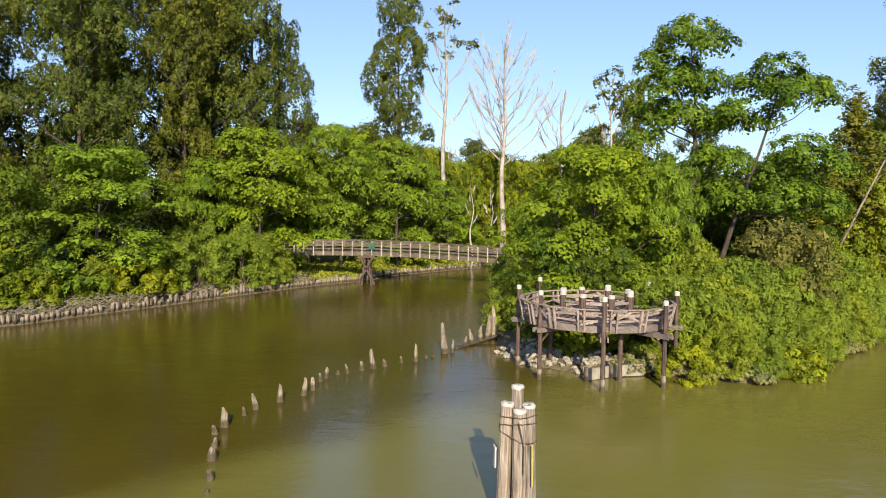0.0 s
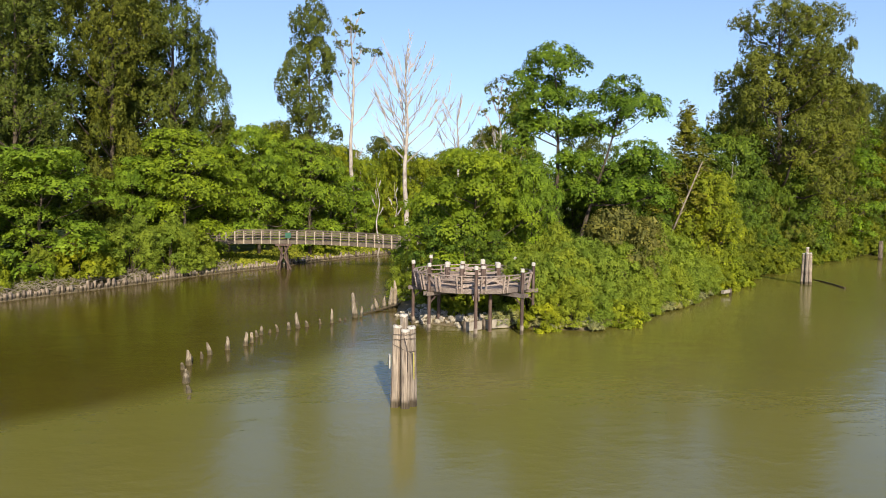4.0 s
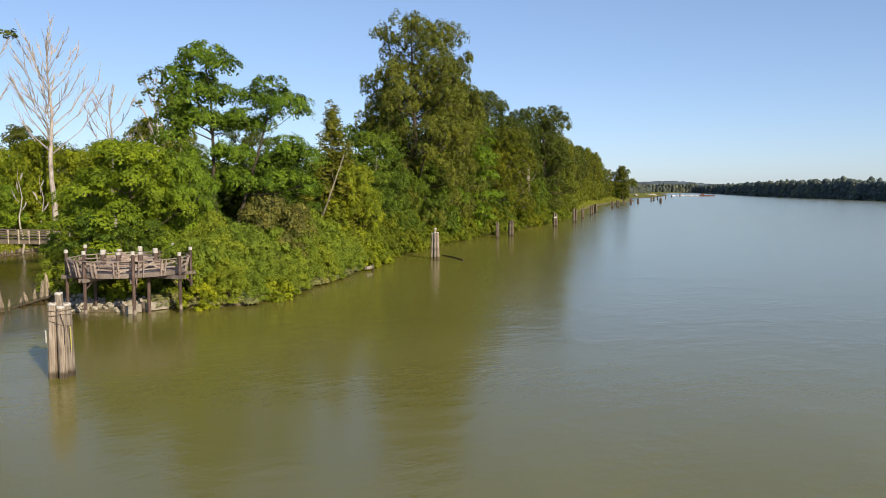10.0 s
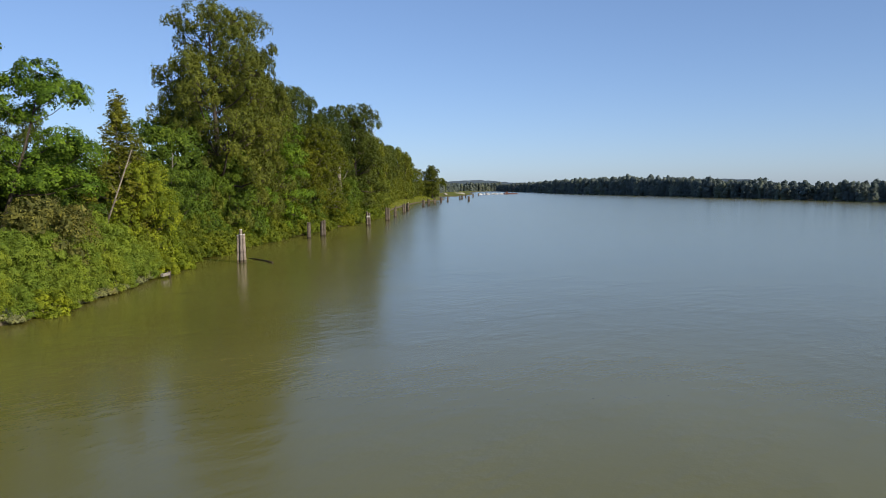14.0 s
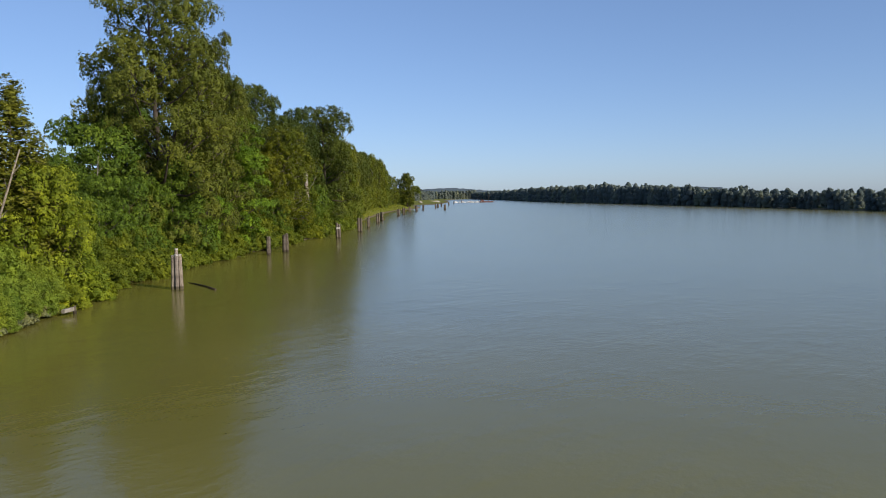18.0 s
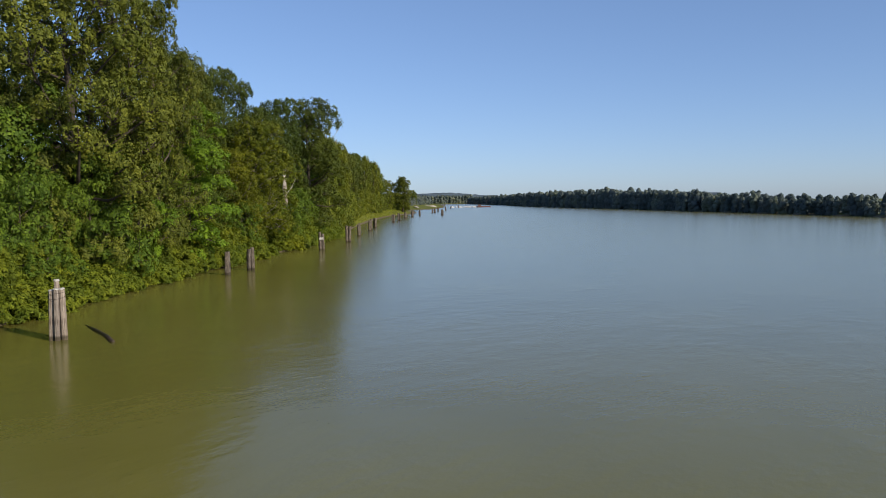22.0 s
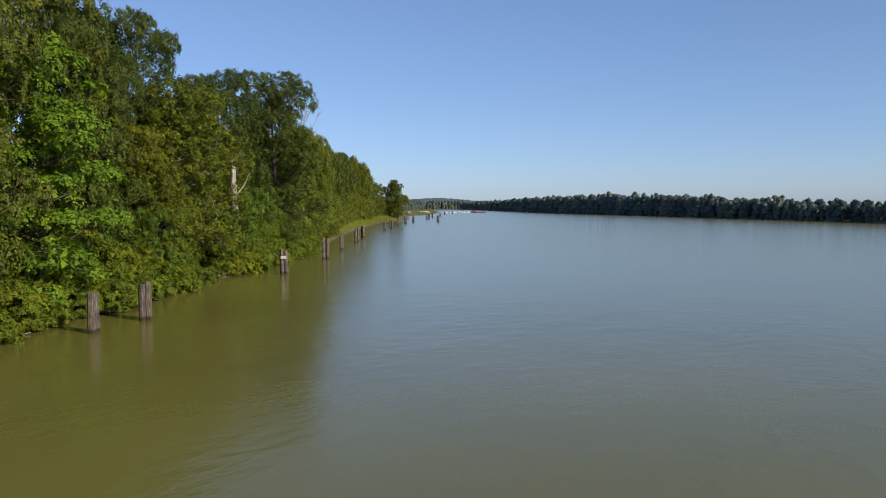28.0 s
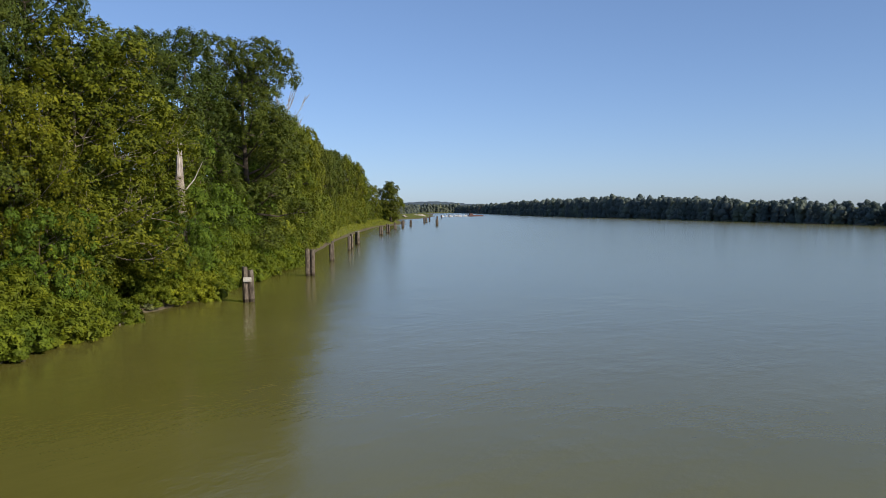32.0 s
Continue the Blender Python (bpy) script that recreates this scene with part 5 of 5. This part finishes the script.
# sloping ramp to the land behind
ramp_thing = thing("access_ramp", "weathered timber ramp with rails leading to the spit", "ramp", Matrix.Translation(PC))
ra, rb = ring(4.2, 60, DECK_Z), ring(9.4, 62, 2.2)
side = (rb - ra).cross(Vector((0, 0, 1))).normalized()
for i in range(22):
    c = ra.lerp(rb, (i + 0.5) / 22)
    part("deck_board", Soup().block(c - side * 0.75, c + side * 0.75, 0.22, 0.05).mesh("deck_board", PLANK), ramp_thing)
for s in (-0.78, 0.78):
    part("stringer", Soup().block(ra + side * s - Vector((0, 0, 0.16)), rb + side * s - Vector((0, 0, 0.16)), 0.08, 0.26).mesh("stringer", PLANK), ramp_thing)
    for z in (0.5, 1.0):
        part("rail", Soup().block(ra + side * s + Vector((0, 0, z)), rb + side * s + Vector((0, 0, z)), 0.06, 0.12).mesh("rail", PLANK), ramp_thing)
    for i in range(5):
        c = ra.lerp(rb, i / 4) + side * s
        part("post", Soup().block(c - Vector((0, 0, 1.9)), c + Vector((0, 0, 1.1)), 0.1, 0.1, (1, 0, 0)).mesh("post", POST_RED), ramp_thing)

sill = thing("retaining_boards", "low silted timber boards retaining the shore under the platform", "retaining wall", pose(0, 0, 0))
for a, b in (((7.65, 37.75, 0.32), (9.1, 38.45, 0.36)), ((9.15, 38.5, 0.36), (11.2, 39.0, 0.36))):
    part("board", Soup().block(a, b, 0.10, 0.62, ch=0.05).mesh("board", CONCRETE), sill)
for x, y in ((7.6, 37.6), (9.1, 38.35), (11.2, 38.9)):
    part("stake", pile_mesh(0.75, 0.13, int(x * 10), PILE_DARK), sill, "", Matrix.Translation((x, y, 0)))


# ---------------------------------------------------------------- footbridge
bridge = thing("footbridge", "grey timber footbridge with post-and-rail sides over the channel", "bridge", pose(0, 0, 0))
BX0, BX1, BY = -17.4, 15.0, 80.45


def bz(x):
    t = (x - BX0) / (BX1 - BX0)
    return 3.42 + 0.30 * math.sin(math.pi * min(1, t * 1.25 + 0.12)) - 0.55 * t * t


def by(x):
    return BY - 0.0035 * (x + 4) ** 2 * (1 if x > -4 else 0)


n = 31
xs = [BX0 + (BX1 - BX0) * i / n for i in range(n + 1)]
for i in range(n):
    a, b = xs[i], xs[i + 1]
    for s in (-0.9, 0.9):
        y0, y1 = by(a) + s, by(b) + s
        part("stringer", Soup().block((a, y0, bz(a) - 0.28), (b, y1, bz(b) - 0.28), 0.14, 0.42, ch=0.05).mesh("stringer", BRIDGE), bridge)
        part("post", Soup().block((a, y0 + 0.09 * s, bz(a) - 0.5), (a, y0 + 0.09 * s, bz(a) + 1.10), 0.13, 0.13, (1, 0, 0)).mesh("post", BRIDGE_POST), bridge)
        for z, h in ((0.28, 0.12), (0.58, 0.12), (0.86, 0.10)):
            part("rail", Soup().block((a, y0, bz(a) + z), (b, y1, bz(b) + z), 0.05, h).mesh("rail", BRIDGE), bridge)
        part("hand_rail", Soup().block((a, y0 + 0.02 * s, bz(a) + 1.12), (b, y1 + 0.02 * s, bz(b) + 1.12), 0.24, 0.07).mesh("hand_rail", BRIDGE), bridge)
    for j in range(5):
        x = a + (b - a) * (j + 0.5) / 5
        part("deck_board", Soup().block((x, by(x) - 1.0, bz(x) - 0.03), (x, by(x) + 1.0, bz(x) - 0.03), (b - a) / 5 - 0.012, 0.05).mesh("deck_board", BRIDGE), bridge)
for bx in (-7.5, 9.0):
    for s in (-1, 1):
        for o, lab in ((-0.85, "leg"), (0.85, "leg")):
            part("leg", pile_mesh(bz(bx) - 0.6, 0.14, int(400 + bx + o * 3 + s), POST_RED), bridge, "", Matrix.Translation((bx + o * 0.62, by(bx) + s * 0.95, 0)) @ pose(0, 0, 0, s * 4, -o * 8, 0))
    part("cap_beam", Soup().block((bx - 0.95, by(bx) - 1.15, bz(bx) - 0.60), (bx + 0.95, by(bx) - 1.15, bz(bx) - 0.60), 0.22, 0.24).mesh("cap_beam", POST_RED), bridge)
    part("cap_beam", Soup().block((bx - 0.95, by(bx) + 1.15, bz(bx) - 0.60), (bx + 0.95, by(bx) + 1.15, bz(bx) - 0.60), 0.22, 0.24).mesh("cap_beam", POST_RED), bridge)
    for s in (-1, 1):
        part("brace", Soup().block((bx - 0.9 * s, by(bx) - 1.2, 0.1), (bx + 0.6 * s, by(bx) - 1.2, bz(bx) - 0.75), 0.1, 0.2).mesh("brace", POST_RED), bridge)
gb = thing("green_box", "dark green box hung on the bridge rail", "box", pose(-6.95, by(-6.95) - 1.12, bz(-6.95) + 0.02))
bm = bmesh.new()
bmesh.ops.create_cube(bm, size=1.0)
bmesh.ops.scale(bm, vec=(0.66, 0.16, 0.66), verts=bm.verts)
bmesh.ops.translate(bm, vec=(0, 0, 0.55), verts=bm.verts)
bmesh.ops.bevel(bm, geom=list(bm.edges), offset=0.03, segments=2, affect="EDGES")
me = bpy.data.meshes.new("panel")
bm.to_mesh(me)
me.materials.append(GREEN_BOX)
part("panel", me, gb)


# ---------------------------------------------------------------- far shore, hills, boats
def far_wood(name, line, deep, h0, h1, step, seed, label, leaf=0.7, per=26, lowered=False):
    """A far belt of trees in one object: each a few round lobes, leafy all over, on an added solid core."""
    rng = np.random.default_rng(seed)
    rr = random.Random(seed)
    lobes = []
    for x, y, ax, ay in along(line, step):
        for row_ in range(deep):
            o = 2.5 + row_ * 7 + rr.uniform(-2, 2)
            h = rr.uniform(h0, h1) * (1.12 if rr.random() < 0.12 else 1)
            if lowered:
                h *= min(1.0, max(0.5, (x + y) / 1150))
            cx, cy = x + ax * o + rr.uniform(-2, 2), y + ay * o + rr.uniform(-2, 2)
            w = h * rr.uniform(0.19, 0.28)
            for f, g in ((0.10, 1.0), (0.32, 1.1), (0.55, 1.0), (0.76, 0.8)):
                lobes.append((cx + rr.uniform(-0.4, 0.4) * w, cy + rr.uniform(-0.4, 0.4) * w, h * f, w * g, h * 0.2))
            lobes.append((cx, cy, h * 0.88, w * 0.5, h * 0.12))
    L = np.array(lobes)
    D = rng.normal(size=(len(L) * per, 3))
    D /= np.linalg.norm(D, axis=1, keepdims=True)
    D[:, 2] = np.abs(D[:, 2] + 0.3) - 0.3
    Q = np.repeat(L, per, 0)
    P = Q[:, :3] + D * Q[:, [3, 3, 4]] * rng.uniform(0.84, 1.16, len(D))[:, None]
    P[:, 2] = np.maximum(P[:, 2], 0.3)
    me = leaves_mesh(name, P, D + rng.normal(size=D.shape) * 0.3 + [0, 0, 0.3], leaf, LEAF_FAR_HAZE, rng, 0.8)
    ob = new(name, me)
    # lumpy solids added inside the lobes so no sky shows through
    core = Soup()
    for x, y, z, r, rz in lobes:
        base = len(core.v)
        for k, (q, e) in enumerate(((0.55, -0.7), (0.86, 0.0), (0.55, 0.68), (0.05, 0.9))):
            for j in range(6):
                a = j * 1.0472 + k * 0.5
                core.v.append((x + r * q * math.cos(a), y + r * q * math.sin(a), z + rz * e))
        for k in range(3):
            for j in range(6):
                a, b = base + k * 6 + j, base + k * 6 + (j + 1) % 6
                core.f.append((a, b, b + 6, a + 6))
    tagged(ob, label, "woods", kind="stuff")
    part("inner_leaves", core.mesh("inner_leaves", LEAF_FAR_HAZE, True), ob)
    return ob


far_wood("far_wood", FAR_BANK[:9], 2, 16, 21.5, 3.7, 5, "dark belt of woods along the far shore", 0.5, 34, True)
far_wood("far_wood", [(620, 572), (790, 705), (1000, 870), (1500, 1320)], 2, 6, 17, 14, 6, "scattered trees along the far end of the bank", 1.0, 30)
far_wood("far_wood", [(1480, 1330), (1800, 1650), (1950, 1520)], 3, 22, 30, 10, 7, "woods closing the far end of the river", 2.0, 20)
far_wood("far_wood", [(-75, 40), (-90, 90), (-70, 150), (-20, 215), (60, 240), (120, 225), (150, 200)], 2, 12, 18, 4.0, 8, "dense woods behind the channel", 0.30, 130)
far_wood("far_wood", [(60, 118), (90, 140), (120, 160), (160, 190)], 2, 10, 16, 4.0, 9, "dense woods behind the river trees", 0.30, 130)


def hill(name, pts, label):
    s = Soup()
    for i, (x, y, z) in enumerate(pts):
        s.v += [(x, y, 0), (x, y, z * 0.75), (x * 1.06, y * 1.06, z)]
    for i in range(len(pts) - 1):
        a, b = 3 * i, 3 * i + 3
        s.f += [(a, b, b + 1, a + 1), (a + 1, b + 1, b + 2, a + 2)]
    tagged(new(name, s.mesh(name, HILL, True)), label, "hills", kind="structure")


hp, hr = [], random.Random(6)
for i in range(320):
    a = radians(20 + 0.25 * i)
    d = 3300
    hp.append((d * math.cos(a), d * math.sin(a), 34 + 5 * math.sin(i * 0.09) + 3 * math.sin(i * 0.26) + 9 * math.exp(-((i - 104) / 48.0) ** 2) + hr.uniform(-2.2, 2.2)))
hill("backdrop", hp, "low wooded hills on the horizon, haze put into their colour")

barge = thing("barge", "rust-red flat barge moored far off", "barge", pose(880, 658, 0, 0, 0, -35))
part("hull", Soup().block((-11, 0, 0.7), (9, 0, 0.7), 8, 2.0, ch=0.2).mesh("hull", RED_HULL), barge)
part("deckhouse", Soup().block((-9, 0, 2.7), (-5, 0, 2.7), 4, 2.0, ch=0.08).mesh("deckhouse", RED_HULL), barge)
part("crane_mast", Soup().tube([(3, 0, 2), (3, 0, 9), (10, 0, 14)], [0.4, 0.35, 0.2], 6).mesh("crane_mast", CABLE), barge)
for i, (x, y, L, a) in enumerate(((860, 676, 12, -20), (864, 672, 10, 60), (868, 666, 14, -35), (872, 663, 9, 80), (853, 680, 10, -40), (848, 683, 9, 30), (858, 670, 11, -60), (866, 677, 8, 10), (874, 668, 12, 45), (843, 686, 10, -15))):
    b = thing("boat", "small white boat moored far off", "boat", pose(x, y, 0, 0, 0, a) @ Matrix.Diagonal((0.7, 0.7, 0.6, 1)), "moored boats")
    part("mast", Soup().tube([(0, 0, 3), (0, 0, 11 + i)], [0.12, 0.08], 5).mesh("mast", CABLE), b)
    part("hull", Soup().tube([(-L / 2, 0, 0.5), (0, 0, 0.55), (L * 0.35, 0, 0.6), (L / 2, 0, 0.9)], [1.5, 1.7, 1.2, 0.15], 10).mesh("hull", WHITE_HULL, True), b)
    part("cabin", Soup().block((-L * 0.25, 0, 2.6), (L * 0.15, 0, 2.6), 2.2, 1.9, ch=0.2).mesh("cabin", WHITE_HULL), b)

# pale gravel landing on the far bank
s = Soup()
for i in range(19):
    p = Vector((640, 565, 0)).lerp(Vector((800, 676, 0)), i / 18)
    w = 5 + 9 * math.sin(math.pi * i / 18) + 1.5 * math.sin(i * 2.1)
    for o, z in ((0.3, 0.35), (w * 0.5, 2.0), (w, 3.6)):
        s.v.append((p.x - 0.57 * o, p.y + 0.82 * o, z + 0.2 * math.sin(i * 1.7 + o)))
for i in range(18):
    a = 3 * i
    s.f += [(a, a + 3, a + 4, a + 1), (a + 1, a + 4, a + 5, a + 2)]
tagged(new("gravel_landing", s.mesh("gravel_landing", SAND)), "pale gravel landing on the far bank", "ground", kind="structure")


# ---------------------------------------------------------------- small pieces of the banks
def stone_mesh(seed):
    rr = random.Random(seed)
    bm = bmesh.new()
    bmesh.ops.create_icosphere(bm, subdivisions=2, radius=1.0)
    ax = [Vector((rr.uniform(-1, 1), rr.uniform(-1, 1), rr.uniform(-1, 1))).normalized() for _ in range(7)]
    for v in bm.verts:
        for a in ax:
            d = v.co.dot(a)
            if d > 0.62:
                v.co -= a * (d - 0.62)
        v.co *= 1 + 0.08 * (rr.random() - 0.5)
    bmesh.ops.scale(bm, vec=(1.15, 0.9, 0.7), verts=bm.verts)
    me = bpy.data.meshes.new("stone")
    bm.to_mesh(me)
    me.materials.append(ROCK)
    return me


stones = [stone_mesh(i) for i in range(5)]
riprap = thing("riprap", "pale broken stones heaped along the shore under the platform", "stones", kind="structure")
rs = random.Random(12)
for x, y, nx_, ny_ in along(SPIT[6:10], 0.125):
    for _ in range(3):
        o = rs.uniform(-0.35, 1.9)
        r = rs.uniform(0.08, 0.25)
        px_, py_ = x + nx_ * o + rs.uniform(-0.3, 0.3), y + ny_ * o
        p = part("stone", rs.choice(stones), riprap, "", pose(px_, py_, max(zof(px_, py_), 0) + r * 0.25, rs.uniform(-30, 30), rs.uniform(-30, 30), rs.uniform(0, 360)) @ Matrix.Diagonal((r, r, r, 1)))

bulk = thing("pile_bulkhead", "low bank wall of short worn timber piles along the channel", "bank wall", kind="structure")
piles = [pile_mesh(0.40 + 0.10 * i, 0.16, 500 + i, (BULK, BULK, BULK, BULK, PILE_DARK, BULK)[i], jag=0.1, sides=8) for i in range(6)]
bk = random.Random(2)
for x, y, nx_, ny_ in along(LEFT_BANK[3:14], 0.40):
    part("round_post", bk.choice(piles), bulk, "", pose(x + bk.uniform(-0.1, 0.1), y + bk.uniform(-0.1, 0.1), bk.uniform(-0.15, 0.1), bk.uniform(-7, 7), bk.uniform(-7, 7), bk.uniform(0, 360)))

# bare pale earth behind the bank wall near the bridge
s = Soup()
edge = along(LEFT_BANK[8:13], 1.0)
for i, (x, y, nx_, ny_) in enumerate(edge):
    w = 1.5 + 0.5 * math.sin(i * 0.9) + 0.3 * math.sin(i * 2.3)
    for o in (0.25, 0.5 * w, w):
        px_, py_ = x + nx_ * o, y + ny_ * o
        s.v.append((px_, py_, zof(px_, py_) + (0.05 if o < w else -0.06)))
for i in range(len(edge) - 1):
    a = 3 * i
    s.f += [(a, a + 3, a + 4, a + 1), (a + 1, a + 4, a + 5, a + 2)]
tagged(new("bare_bank", s.mesh("bare_bank", SAND, True)), "strip of bare pale earth behind the bank wall", "ground", kind="structure")

# dry twigs and driftwood caught behind the bulkhead, and grass on the open bank
tw = Soup()
for x, y, nx_, ny_ in along(LEFT_BANK[3:10], 0.25):
    for _ in range(12):
        o = bk.uniform(0.1, 1.8)
        a = bk.uniform(0, 6.28)
        L = bk.uniform(0.2, 0.65)
        q = Vector((x + nx_ * o, y + ny_ * o, 0))
        q.z = zof(q.x, q.y) + bk.uniform(0.02, 0.75)
        tw.tube([q, q + Vector((math.cos(a), math.sin(a), bk.uniform(-0.5, 0.8))) * L], [0.025, 0.01], 4, 0, bk, cap=False)
tagged(new("dry_twigs", tw.mesh("dry_twigs", TWIG)), "tangle of dry grey twigs on the bank", "twigs", kind="stuff")

gr = np.random.default_rng(4)
GPx, GPy = [], []
for x, y, nx_, ny_ in along(LEFT_BANK[7:14], 0.12):
    o = gr.uniform(0.4, 7, 18)
    GPx.append(x + nx_ * o + gr.normal(0, 0.3, 18))
    GPy.append(y + ny_ * o + gr.normal(0, 0.3, 18))
for x, y, nx_, ny_ in along(SPIT[31:39], 0.4):
    o = gr.uniform(0.3, 9, 16)
    GPx.append(x + nx_ * o)
    GPy.append(y + ny_ * o)
GPx, GPy = np.concatenate(GPx), np.concatenate(GPy)
GP = np.stack([GPx, GPy, np.maximum(land_height(GPx, GPy), 0) + 0.15], -1)
GN = gr.normal(size=GP.shape) * [1, 1, 0.25] + [0, -0.3, 0.3]
tagged(new("grass", leaves_mesh("grass", GP, GN, 0.22, GRASS, gr, 0.3)), "tufts of rough grass on the open bank", "grass", kind="stuff")
